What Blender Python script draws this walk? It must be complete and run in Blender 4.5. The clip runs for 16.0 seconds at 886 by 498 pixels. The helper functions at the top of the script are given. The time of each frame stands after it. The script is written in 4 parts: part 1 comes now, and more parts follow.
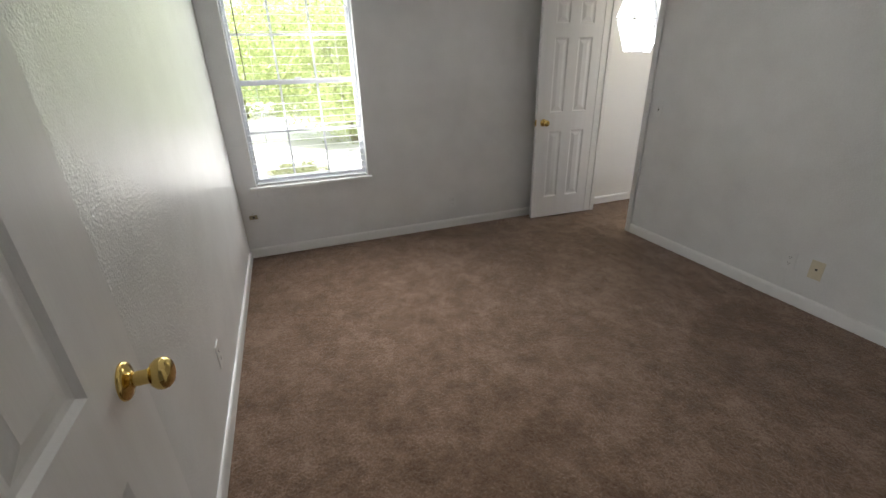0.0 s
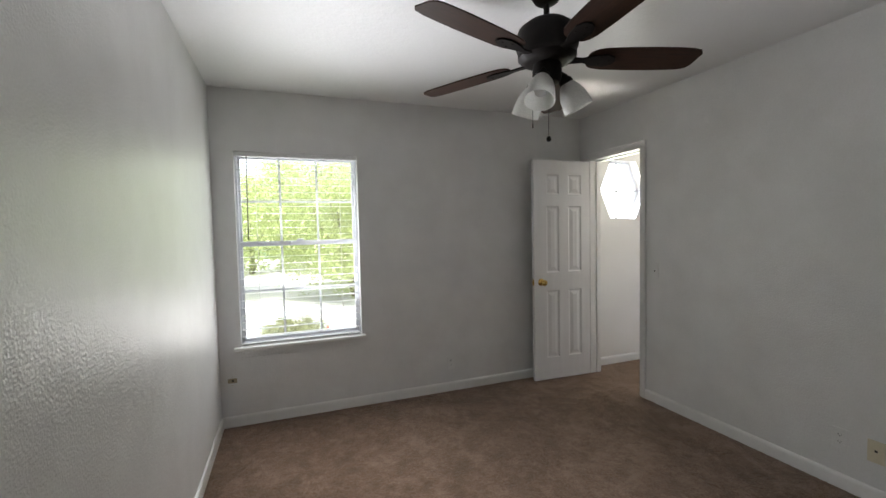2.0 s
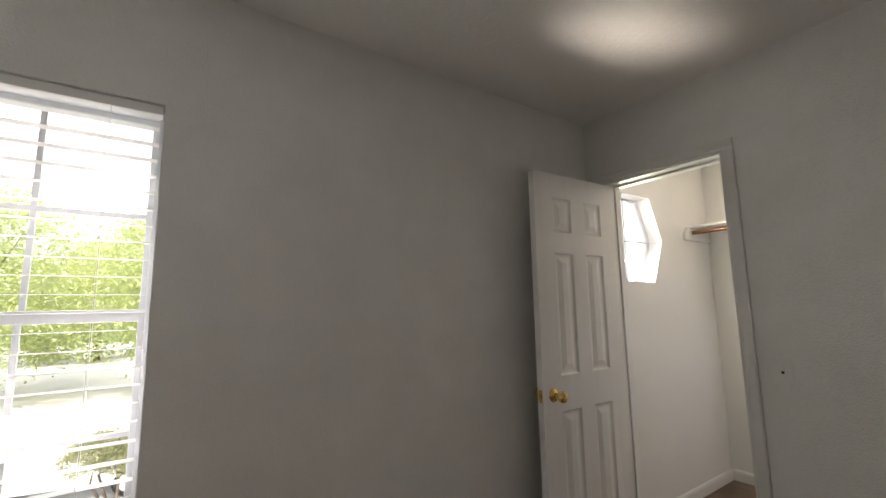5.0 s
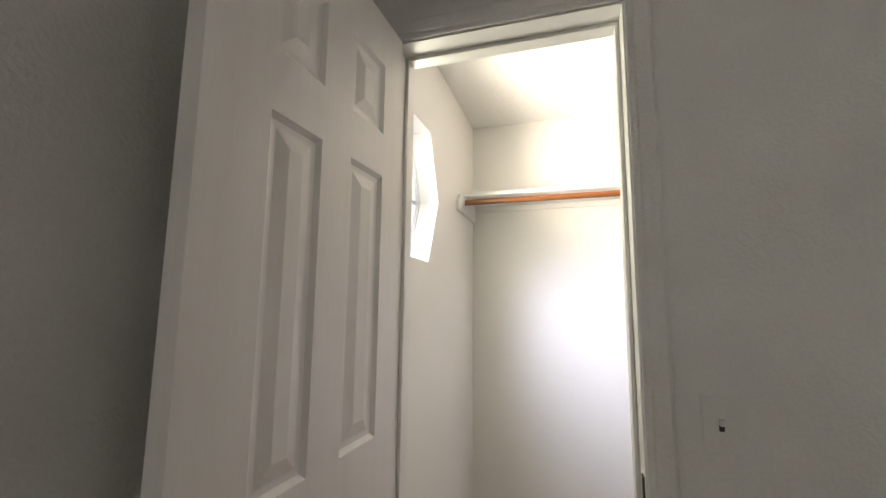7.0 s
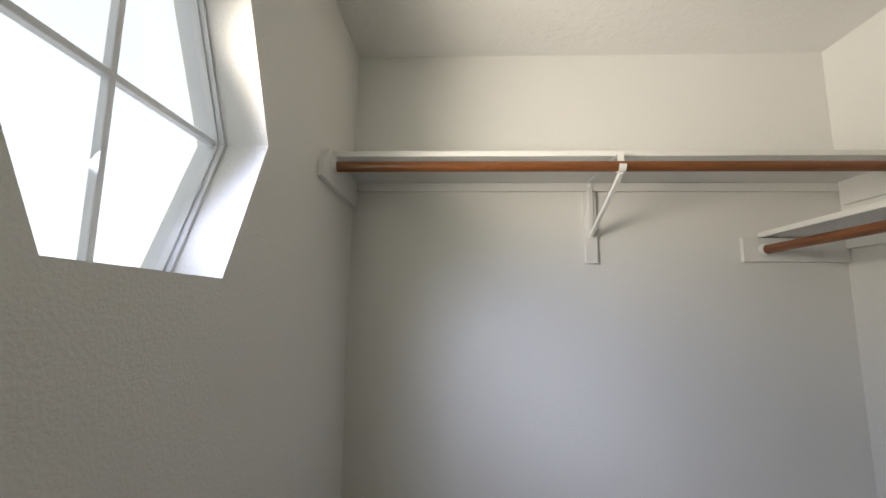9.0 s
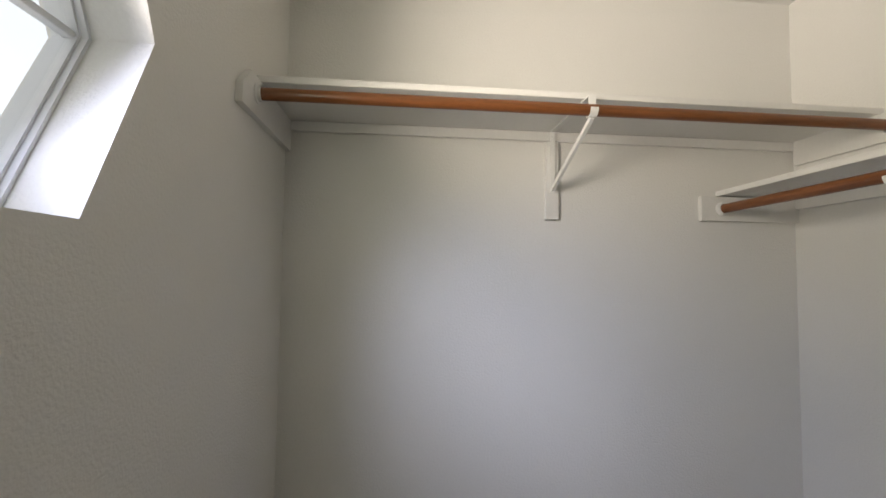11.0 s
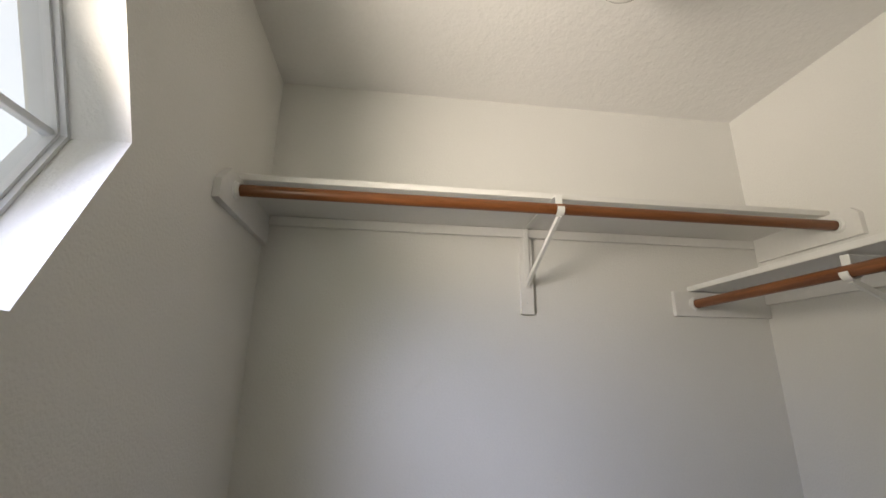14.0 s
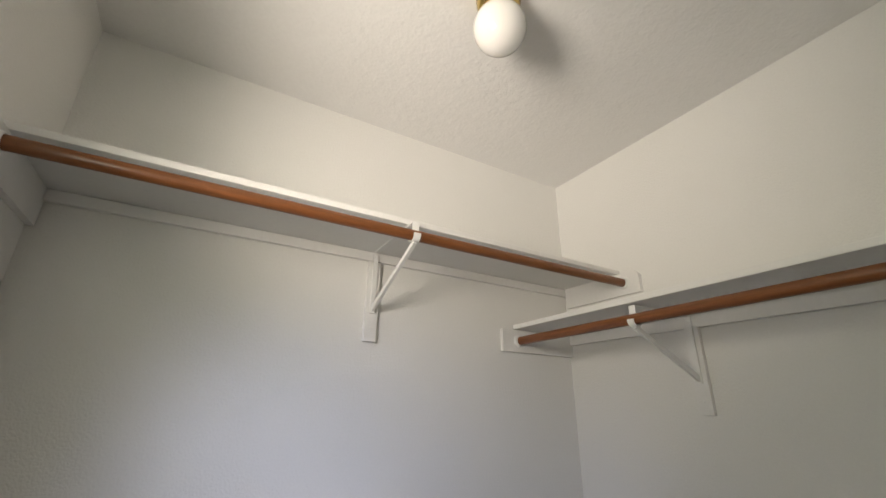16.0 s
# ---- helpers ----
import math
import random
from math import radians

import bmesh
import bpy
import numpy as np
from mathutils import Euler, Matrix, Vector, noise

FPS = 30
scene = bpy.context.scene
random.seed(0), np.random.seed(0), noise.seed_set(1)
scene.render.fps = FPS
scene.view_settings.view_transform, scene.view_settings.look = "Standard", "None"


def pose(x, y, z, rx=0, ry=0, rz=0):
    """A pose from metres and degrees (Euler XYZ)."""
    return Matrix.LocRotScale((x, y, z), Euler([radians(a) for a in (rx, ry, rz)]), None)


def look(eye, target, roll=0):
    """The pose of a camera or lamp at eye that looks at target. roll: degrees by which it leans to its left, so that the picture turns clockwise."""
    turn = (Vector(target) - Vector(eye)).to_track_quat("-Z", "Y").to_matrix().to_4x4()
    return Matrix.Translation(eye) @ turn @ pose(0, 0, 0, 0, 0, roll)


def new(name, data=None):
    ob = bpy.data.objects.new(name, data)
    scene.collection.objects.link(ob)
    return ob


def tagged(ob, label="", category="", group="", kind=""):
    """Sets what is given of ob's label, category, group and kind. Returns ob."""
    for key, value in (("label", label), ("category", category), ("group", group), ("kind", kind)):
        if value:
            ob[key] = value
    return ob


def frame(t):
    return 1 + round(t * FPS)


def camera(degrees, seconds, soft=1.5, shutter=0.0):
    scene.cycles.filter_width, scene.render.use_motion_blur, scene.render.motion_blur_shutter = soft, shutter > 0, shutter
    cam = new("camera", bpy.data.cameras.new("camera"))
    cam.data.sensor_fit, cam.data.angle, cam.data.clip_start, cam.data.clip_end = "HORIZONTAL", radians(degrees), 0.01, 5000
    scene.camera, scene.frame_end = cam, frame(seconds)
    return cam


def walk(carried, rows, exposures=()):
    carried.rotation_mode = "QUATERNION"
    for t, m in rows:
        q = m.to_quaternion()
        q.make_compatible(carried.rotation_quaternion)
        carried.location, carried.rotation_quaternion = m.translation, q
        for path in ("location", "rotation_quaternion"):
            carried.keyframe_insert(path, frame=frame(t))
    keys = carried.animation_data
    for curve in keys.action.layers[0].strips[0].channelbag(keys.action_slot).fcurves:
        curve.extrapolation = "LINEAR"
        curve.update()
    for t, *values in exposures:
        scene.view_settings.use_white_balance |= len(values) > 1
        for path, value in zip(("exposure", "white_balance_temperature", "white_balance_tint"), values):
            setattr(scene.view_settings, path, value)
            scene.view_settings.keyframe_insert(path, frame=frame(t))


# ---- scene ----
cam = camera(93.6, 16.0)
PATH = [
    (0, (0.429, -3.541, 1.427), (1.051, -1.818, 0.624), -1.7),
    (0.5, (0.433, -3.55, 1.428), (1.065, -1.805, 0.682), -1.7),
    (1, (0.435, -3.539, 1.42), (1.1, -1.741, 0.849), -1.5),
    (1.5, (0.469, -3.507, 1.426), (1.159, -1.657, 1.104), -1.3),
    (2, (0.487, -3.395, 1.434), (1.192, -1.526, 1.34), -1.2),
    (2.5, (0.532, -3.214, 1.431), (1.233, -1.343, 1.527), -1.1),
    (3, (0.634, -2.958, 1.438), (1.331, -1.096, 1.655), -1.1),
    (5.5, (1.264, -1.262, 1.362), (2.628, 0.177, 1.627), -1.2),
    (6, (1.536, -0.992, 1.372), (3.164, 0.144, 1.617), -1.0),
    (6.5, (1.832, -0.746, 1.345), (3.637, 0.079, 1.598), 0.0),
    (7, (2.201, -0.611, 1.318), (4.095, -0.022, 1.577), 0.6),
    (7.5, (2.517, -0.506, 1.357), (4.457, -0.093, 1.618), 0.7),
    (8, (2.799, -0.414, 1.395), (4.758, -0.112, 1.66), 0.9),
    (8.5, (3.03, -0.408, 1.427), (5.002, -0.223, 1.706), 0.6),
    (9, (3.216, -0.421, 1.454), (5.195, -0.347, 1.732), 0.6),
    (9.5, (3.324, -0.415, 1.459), (5.304, -0.448, 1.736), 0.8),
    (12, (3.385, -0.41, 1.43), (5.372, -0.642, 1.438), 0.5),
    (12.5, (3.383, -0.413, 1.427), (5.369, -0.648, 1.415), 0.4),
    (13, (3.39, -0.417, 1.422), (5.373, -0.656, 1.533), 0.2),
    (13.5, (3.388, -0.438, 1.43), (5.348, -0.659, 1.761), 0.5),
    (14, (3.389, -0.448, 1.443), (5.298, -0.684, 1.991), 0.7),
    (14.5, (3.408, -0.447, 1.438), (5.246, -0.728, 2.175), 0.7),
    (15, (3.418, -0.429, 1.431), (5.195, -0.864, 2.238), 0.8),
    (15.5, (3.448, -0.432, 1.44), (5.149, -1.136, 2.223), 0.9),
    (16, (3.459, -0.434, 1.428), (5.083, -1.366, 2.133), 0.9),
]
EXPOSURES = [(0, 3.14, 6600, 11), (1, 3.14, 6600, 11), (1.5, 3.0, 6500, 11), (2.5, 2.71, 6550, 11), (3, 2.52, 6600, 12), (5.5, 2.65, 7250, 14), (6, 3.1, 7100, 13), (7, 2.78, 7200, 13), (8, 2.04, 6900, 10),
             (8.5, 1.68, 6750, 9), (9.5, 1.27, 6800, 9), (12.5, 1.58, 7100, 12), (13, 1.66, 7050, 11), (13.5, 1.47, 7000, 11), (15, 1.14, 6950, 10), (16, 1.40, 6850, 11)]
walk(cam, [(t, look(eye, target, roll)) for t, eye, target, roll in PATH], EXPOSURES)

# ---- daylight ----
SUN_ELEVATION, SUN_AZIMUTH = radians(52), radians(205)      # clockwise from north (+y)
world = bpy.data.worlds.new("sky")
scene.world = world
world.use_nodes = True
wn = world.node_tree.nodes
sky = wn.new("ShaderNodeTexSky")
sky.sky_type, sky.sun_disc = "NISHITA", False
sky.dust_density = 2.0
sky.sun_elevation, sky.sun_rotation = SUN_ELEVATION, SUN_AZIMUTH
cloud = wn.new("ShaderNodeTexNoise")                          # thin bright high cloud, added over the whole sky to whiten it
cloud.inputs["Scale"].default_value, cloud.inputs["Detail"].default_value = 2.2, 5.0
veil = wn.new("ShaderNodeMapRange")
veil.inputs["To Min"].default_value, veil.inputs["To Max"].default_value = 0.55, 0.95
world.node_tree.links.new(cloud.outputs[0], veil.inputs["Value"])
haze = wn.new("ShaderNodeMix")
haze.data_type = "RGBA"
haze.inputs["B"].default_value = (3.4, 3.4, 3.35, 1)
world.node_tree.links.new(veil.outputs[0], haze.inputs["Factor"])
world.node_tree.links.new(sky.outputs[0], haze.inputs["A"])
world.node_tree.links.new(haze.outputs["Result"], wn["Background"].inputs[0])
wn["Background"].inputs[1].default_value = 0.15
sun = new("sun", bpy.data.lights.new("sun", "SUN"))
sun.data.energy, sun.data.angle, sun.data.color = 2.2, radians(0.5), (1.0, 0.95, 0.87)
toward = Vector((math.sin(SUN_AZIMUTH) * math.cos(SUN_ELEVATION), math.cos(SUN_AZIMUTH) * math.cos(SUN_ELEVATION), math.sin(SUN_ELEVATION)))
sun.matrix_world = look(toward * 60, (0, 0, 0))


def window_light(name, place, aim, width, height, watts, colour, spread):
    """Area lamp in a window's opening, standing in for sky, tree or ground light."""
    ob = new(name, bpy.data.lights.new(name, "AREA"))
    d = ob.data
    d.shape, d.size, d.size_y, d.energy, d.color, d.spread = "RECTANGLE", width, height, watts, colour, radians(spread)
    ob.matrix_world = look(place, Vector(place) + Vector(aim))


window_light("window_treelight", (0.592, -0.006, 1.53), (0.0, -1.0, 0.0), 0.86, 0.94, 0.42, (0.90, 1.0, 0.80), 180)
window_light("window_drivelight", (0.592, -0.006, 0.84), (0.0, -1.0, 0.0), 0.86, 0.40, 0.34, (1.0, 0.97, 0.97), 180)
window_light("window_sidelight", (0.59, -0.006, 1.70), (0.20, -0.72, -0.66), 0.84, 0.50, 1.02, (0.97, 0.98, 1.0), 75)
window_light("window_groundlight", (0.59, -0.006, 1.00), (0.25, -0.74, 0.62), 0.84, 0.50, 1.55, (0.94, 0.95, 1.0), 75)
window_light("closet_skylight", (3.780, -0.006, 1.80), (0.69, -0.69, -0.62), 0.34, 0.34, 0.74, (0.66, 0.72, 1.0), 63)
window_light("closet_treelight", (3.780, -0.006, 1.80), (0.0, -1.0, 0.0), 0.42, 0.42, 1.25, (0.97, 1.0, 0.80), 180)
window_light("closet_groundlight", (3.780, -0.006, 1.80), (0.52, -0.84, 0.38), 0.34, 0.34, 1.45, (1.0, 0.90, 0.80), 82)
# added narrow lamp that lays a warm bright patch on the ceiling
window_light("ceiling_patch_light", (0.60, -0.006, 1.05), (2.06, -0.68, 1.44), 0.18, 0.18, 0.075, (1.0, 0.90, 0.82), 11)

# ---- plan, in metres ----
ROOM_E, ROOM_S, CEIL = 3.235, -3.600, 2.488
CLO_W, CLO_E, CLO_S = 3.35, 4.820, -1.880
WALL_N = 0.16                                   # thickness of the outer wall
WIN_X0, WIN_X1, WIN_Z0, WIN_Z1 = 0.148, 1.044, 0.572, 2.037
HEX_X, HEX_Z = 3.780, 1.803
HEX = [(0.300, 0), (0.164, 0.302), (-0.164, 0.302), (-0.300, 0), (-0.164, -0.302), (0.164, -0.302)]
DOOR_Y0, DOOR_Y1, DOOR_H = -0.748, -0.143, 2.062     # clear opening of the closet door
ENT_X0, ENT_X1 = 0.078, 0.900                        # clear opening of the entry door
GROUND = -2.95


# ---- materials ----
def ramp_node(nt, stops):
    r = nt.nodes.new("ShaderNodeValToRGB")
    while len(r.color_ramp.elements) < len(stops):
        r.color_ramp.elements.new(0.5)
    for e, (p, c) in zip(r.color_ramp.elements, stops):
        e.position, e.color = p, (*c, 1)
    return r


def surface(name, dark, light, rough=0.5, scale=3.0, grain=200.0, bump=0.1, bump_dist=0.001, metal=0.0, spec=0.5,
            rough_var=0.05, stretch=(1, 1, 1), detail=6.0, coarse_bump=0.0, coarse_scale=20.0):
    """Two colours mixed by broad and fine noise, fine relief, uneven roughness."""
    m = bpy.data.materials.new(name)
    m.use_nodes = True
    nt = m.node_tree
    b = nt.nodes["Principled BSDF"]
    tc = nt.nodes.new("ShaderNodeTexCoord")
    mp = nt.nodes.new("ShaderNodeMapping")
    mp.inputs["Scale"].default_value = stretch
    nt.links.new(tc.outputs["Object"], mp.inputs[0])
    n1, n2 = nt.nodes.new("ShaderNodeTexNoise"), nt.nodes.new("ShaderNodeTexNoise")
    n1.inputs["Scale"].default_value, n1.inputs["Detail"].default_value = scale, detail
    n2.inputs["Scale"].default_value, n2.inputs["Detail"].default_value = grain, 3.0
    for n in (n1, n2):
        nt.links.new(mp.outputs[0], n.inputs["Vector"])
    mix = nt.nodes.new("ShaderNodeMath")
    mix.operation = "MULTIPLY_ADD"
    mix.inputs[1].default_value = 0.35
    nt.links.new(n2.outputs[0], mix.inputs[0])
    sub = nt.nodes.new("ShaderNodeMath")
    sub.operation = "MULTIPLY"
    sub.inputs[1].default_value = 0.65
    nt.links.new(n1.outputs[0], sub.inputs[0])
    nt.links.new(sub.outputs[0], mix.inputs[2])
    r = ramp_node(nt, [(0.32, dark), (0.68, light)])
    nt.links.new(mix.outputs[0], r.inputs[0])
    nt.links.new(r.outputs[0], b.inputs["Base Color"])
    rr = nt.nodes.new("ShaderNodeMapRange")
    rr.inputs["To Min"].default_value, rr.inputs["To Max"].default_value = rough - rough_var, rough + rough_var
    nt.links.new(n1.outputs[0], rr.inputs["Value"])
    nt.links.new(rr.outputs[0], b.inputs["Roughness"])
    b.inputs["Metallic"].default_value = metal
    b.inputs["Specular IOR Level"].default_value = spec
    height = n2.outputs[0]
    bp = nt.nodes.new("ShaderNodeBump")
    bp.inputs["Strength"].default_value, bp.inputs["Distance"].default_value = bump, bump_dist
    nt.links.new(height, bp.inputs["Height"])
    last = bp
    if coarse_bump:
        n3 = nt.nodes.new("ShaderNodeTexNoise")
        n3.inputs["Scale"].default_value, n3.inputs["Detail"].default_value = coarse_scale, 2.0
        nt.links.new(mp.outputs[0], n3.inputs["Vector"])
        b3 = nt.nodes.new("ShaderNodeBump")
        b3.inputs["Strength"].default_value, b3.inputs["Distance"].default_value = coarse_bump, 0.004
        nt.links.new(n3.outputs[0], b3.inputs["Height"])
        nt.links.new(bp.outputs[0], b3.inputs["Normal"])
        last = b3
    nt.links.new(last.outputs[0], b.inputs["Normal"])
    return m


WALL = surface("wall_paint", (0.675, 0.672, 0.665), (0.77, 0.77, 0.765), 0.325, 4.0, 120, 0.95, 0.0024, spec=0.6, rough_var=0.04, coarse_bump=0.72, coarse_scale=13)
CLOSET_WALL = surface("closet_wall_paint", (0.78, 0.775, 0.755), (0.83, 0.825, 0.805), 0.45, 1.3, 150, 0.6, 0.0026, spec=0.4, coarse_bump=0.12, coarse_scale=55)
CEILING = surface("ceiling_paint", (0.76, 0.755, 0.75), (0.82, 0.815, 0.81), 0.50, 1.0, 95, 0.6, 0.0026, spec=0.45, coarse_bump=0.55, coarse_scale=30)
TRIM = surface("trim_paint", (0.76, 0.755, 0.745), (0.82, 0.815, 0.80), 0.38, 2.0, 60, 0.12, 0.0006, spec=0.5)
DOOR_PAINT = surface("door_paint", (0.78, 0.77, 0.765), (0.83, 0.825, 0.82), 0.33, 2.0, 26, 0.28, 0.0007, spec=0.5, stretch=(14, 14, 0.7))
VINYL = surface("window_vinyl", (0.72, 0.74, 0.78), (0.80, 0.81, 0.84), 0.35, 4.0, 80, 0.05, 0.0004)
BLIND = surface("blind_slat", (0.76, 0.76, 0.75), (0.82, 0.82, 0.81), 0.45, 5.0, 60, 0.05, 0.0004)
BRASS = surface("polished_brass", (0.66, 0.46, 0.14), (0.80, 0.60, 0.24), 0.16, 9.0, 240, 0.04, 0.0003, metal=1.0, rough_var=0.06)
STEEL_WHITE = surface("white_enamel", (0.78, 0.78, 0.77), (0.84, 0.84, 0.83), 0.35, 6.0, 90, 0.06, 0.0004)
DARK_METAL = surface("oil_rubbed_bronze", (0.006, 0.005, 0.0045), (0.013, 0.010, 0.009), 0.55, 14.0, 160, 0.08, 0.0005, metal=0.0, spec=0.18)
WALNUT = surface("dark_walnut", (0.018, 0.008, 0.005), (0.046, 0.020, 0.011), 0.55, 6.0, 40, 0.10, 0.0005, spec=0.25, stretch=(1.2, 12, 12))
ROD_WOOD = surface("stained_rod_wood", (0.135, 0.043, 0.013), (0.25, 0.092, 0.030), 0.33, 7.0, 45, 0.10, 0.0005, stretch=(14, 1.1, 14))
ROD_WOOD_X = surface("stained_rod_wood_cross", (0.135, 0.043, 0.013), (0.25, 0.092, 0.030), 0.33, 7.0, 45, 0.10, 0.0005, stretch=(1.1, 14, 14))
IVORY = surface("ivory_plastic", (0.62, 0.56, 0.42), (0.70, 0.64, 0.50), 0.40, 20.0, 90, 0.03, 0.0003)
TAN = surface("aged_plate", (0.30, 0.25, 0.17), (0.42, 0.36, 0.25), 0.5, 40.0, 120, 0.05, 0.0003)
BLACK = surface("dark_slot", (0.015, 0.014, 0.013), (0.035, 0.03, 0.028), 0.5, 30.0, 120, 0.05, 0.0003)
PULL = surface("dark_wand", (0.06, 0.055, 0.045), (0.11, 0.10, 0.085), 0.35, 30.0, 120, 0.03, 0.0003)
CONCRETE = surface("driveway_concrete", (0.45, 0.45, 0.45), (0.56, 0.56, 0.565), 0.85, 0.6, 14, 0.3, 0.004)
GRASS = surface("lawn", (0.035, 0.07, 0.015), (0.09, 0.13, 0.035), 0.9, 0.8, 25, 0.8, 0.03)
BARK = surface("bark", (0.06, 0.045, 0.035), (0.16, 0.13, 0.10), 0.9, 4.0, 30, 0.8, 0.02)
STUCCO = surface("house_siding", (0.50, 0.47, 0.42), (0.58, 0.55, 0.50), 0.8, 1.0, 40, 0.4, 0.004)
ROOF = surface("roof_shingle", (0.07, 0.065, 0.06), (0.13, 0.12, 0.11), 0.9, 2.0, 25, 0.6, 0.01)
CAR_PAINT = surface("pale_car_paint", (0.64, 0.68, 0.74), (0.72, 0.76, 0.80), 0.25, 2.0, 300, 0.02, 0.0003)
# pale sky reflection on the side windows is put into this base colour
CAR_GLASS = surface("car_glass", (0.34, 0.38, 0.44), (0.42, 0.46, 0.52), 0.08, 2.0, 90, 0.02, 0.0003)
RED_LENS = surface("red_lens", (0.45, 0.015, 0.012), (0.58, 0.03, 0.025), 0.2, 6.0, 90, 0.05, 0.0005)
RUBBER = surface("tyre_rubber", (0.015, 0.015, 0.015), (0.03, 0.03, 0.03), 0.8, 8.0, 90, 0.2, 0.002)


def carpet_material():
    m = bpy.data.materials.new("carpet_pile")
    m.use_nodes = True
    nt = m.node_tree
    b = nt.nodes["Principled BSDF"]
    tc = nt.nodes.new("ShaderNodeTexCoord")
    brushed = nt.nodes.new("ShaderNodeMapping")               # the pile is brushed along the room
    brushed.inputs["Rotation"].default_value, brushed.inputs["Scale"].default_value = (0, 0, 0.35), (1.0, 0.92, 1.0)
    nt.links.new(tc.outputs["Object"], brushed.inputs[0])

    def noise_tex(scale, detail, rough=0.55, distort=0.0):
        n = nt.nodes.new("ShaderNodeTexNoise")
        n.inputs["Scale"].default_value, n.inputs["Detail"].default_value = scale, detail
        n.inputs["Roughness"].default_value, n.inputs["Distortion"].default_value = rough, distort
        nt.links.new(brushed.outputs[0] if scale < 40 else tc.outputs["Object"], n.inputs["Vector"])
        return n.outputs[0]

    def math_node(op, a, c):
        n = nt.nodes.new("ShaderNodeMath")
        n.operation = op
        for i, v in enumerate((a, c)):
            if isinstance(v, (int, float)):
                n.inputs[i].default_value = v
            else:
                nt.links.new(v, n.inputs[i])
        return n.outputs[0]

    blotch = noise_tex(6.2, 6.0, 0.66)
    dab = noise_tex(17.0, 4.0, 0.62)
    broad = noise_tex(1.1, 2.0)
    speck = noise_tex(95, 2.0, 0.6)
    tuft = noise_tex(230, 2.0, 0.7)
    strokes = nt.nodes.new("ShaderNodeTexVoronoi")
    strokes.inputs["Scale"].default_value = 2.0
    mp = nt.nodes.new("ShaderNodeMapping")
    mp.inputs["Rotation"].default_value, mp.inputs["Scale"].default_value = (0, 0, 0.6), (1.0, 0.42, 1.0)
    nt.links.new(tc.outputs["Object"], mp.inputs[0])
    nt.links.new(mp.outputs[0], strokes.inputs["Vector"])
    bw = nt.nodes.new("ShaderNodeRGBToBW")
    nt.links.new(strokes.outputs["Color"], bw.inputs[0])
    total = None
    for value, weight in ((blotch, 0.30), (dab, 0.18), (broad, 0.10), (bw.outputs[0], 0.05), (speck, 0.20), (tuft, 0.18)):
        term = math_node("MULTIPLY", value, weight)
        total = term if total is None else math_node("ADD", total, term)
    r = ramp_node(nt, [(0.445, (0.146, 0.087, 0.053)), (0.515, (0.220, 0.138, 0.091)), (0.585, (0.340, 0.229, 0.166))])
    nt.links.new(total, r.inputs[0])
    nt.links.new(r.outputs[0], b.inputs["Base Color"])
    b.inputs["Roughness"].default_value = 0.95
    b.inputs["Specular IOR Level"].default_value = 0.1
    b.inputs["Sheen Weight"].default_value = 0.25
    b.inputs["Sheen Roughness"].default_value = 0.5
    bp = nt.nodes.new("ShaderNodeBump")
    bp.inputs["Strength"].default_value, bp.inputs["Distance"].default_value = 0.9, 0.006
    nt.links.new(math_node("ADD", math_node("ADD", tuft, speck), math_node("MULTIPLY", blotch, 0.8)), bp.inputs["Height"])
    nt.links.new(bp.outputs[0], b.inputs["Normal"])
    return m


def glass_material():
    m = bpy.data.materials.new("window_glass")
    m.use_nodes = True
    nt = m.node_tree
    nt.nodes.remove(nt.nodes["Principled BSDF"])
    tr, gl, mx = (nt.nodes.new("ShaderNode" + k) for k in ("BsdfTransparent", "BsdfGlossy", "MixShader"))
    tr.inputs[0].default_value = (0.96, 0.97, 0.97, 1)
    gl.inputs["Roughness"].default_value = 0.02
    mx.inputs[0].default_value = 0.03
    nt.links.new(tr.outputs[0], mx.inputs[1])
    nt.links.new(gl.outputs[0], mx.inputs[2])
    nt.links.new(mx.outputs[0], nt.nodes["Material Output"].inputs[0])
    return m


def leaf_material(name, dark, light):
    m = bpy.data.materials.new(name)
    m.use_nodes = True
    nt = m.node_tree
    nt.nodes.remove(nt.nodes["Principled BSDF"])
    geo = nt.nodes.new("ShaderNodeNewGeometry")
    r = ramp_node(nt, [(0.0, dark), (1.0, light)])
    nt.links.new(geo.outputs["Random Per Island"], r.inputs[0])
    d, t, a = (nt.nodes.new("ShaderNode" + k) for k in ("BsdfDiffuse", "BsdfTranslucent", "AddShader"))
    g = nt.nodes.new("ShaderNodeBsdfGlossy")
    g.inputs["Roughness"].default_value = 0.35
    mx = nt.nodes.new("ShaderNodeMixShader")
    mx.inputs[0].default_value = 0.04
    for s in (d, t):
        nt.links.new(r.outputs[0], s.inputs[0])
    nt.links.new(d.outputs[0], a.inputs[0])
    nt.links.new(t.outputs[0], a.inputs[1])
    nt.links.new(a.outputs[0], mx.inputs[1])
    nt.links.new(g.outputs[0], mx.inputs[2])
    nt.links.new(mx.outputs[0], nt.nodes["Material Output"].inputs[0])
    return m


def opal_material():
    m = bpy.data.materials.new("opal_glass")
    m.use_nodes = True
    b = m.node_tree.nodes["Principled BSDF"]
    b.inputs["Base Color"].default_value = (0.84, 0.83, 0.81, 1)
    b.inputs["Roughness"].default_value = 0.12
    b.inputs["Subsurface Weight"].default_value = 0.3
    b.inputs["Subsurface Radius"].default_value = (0.02, 0.018, 0.015)
    b.inputs["Coat Weight"].default_value = 0.4
    return m


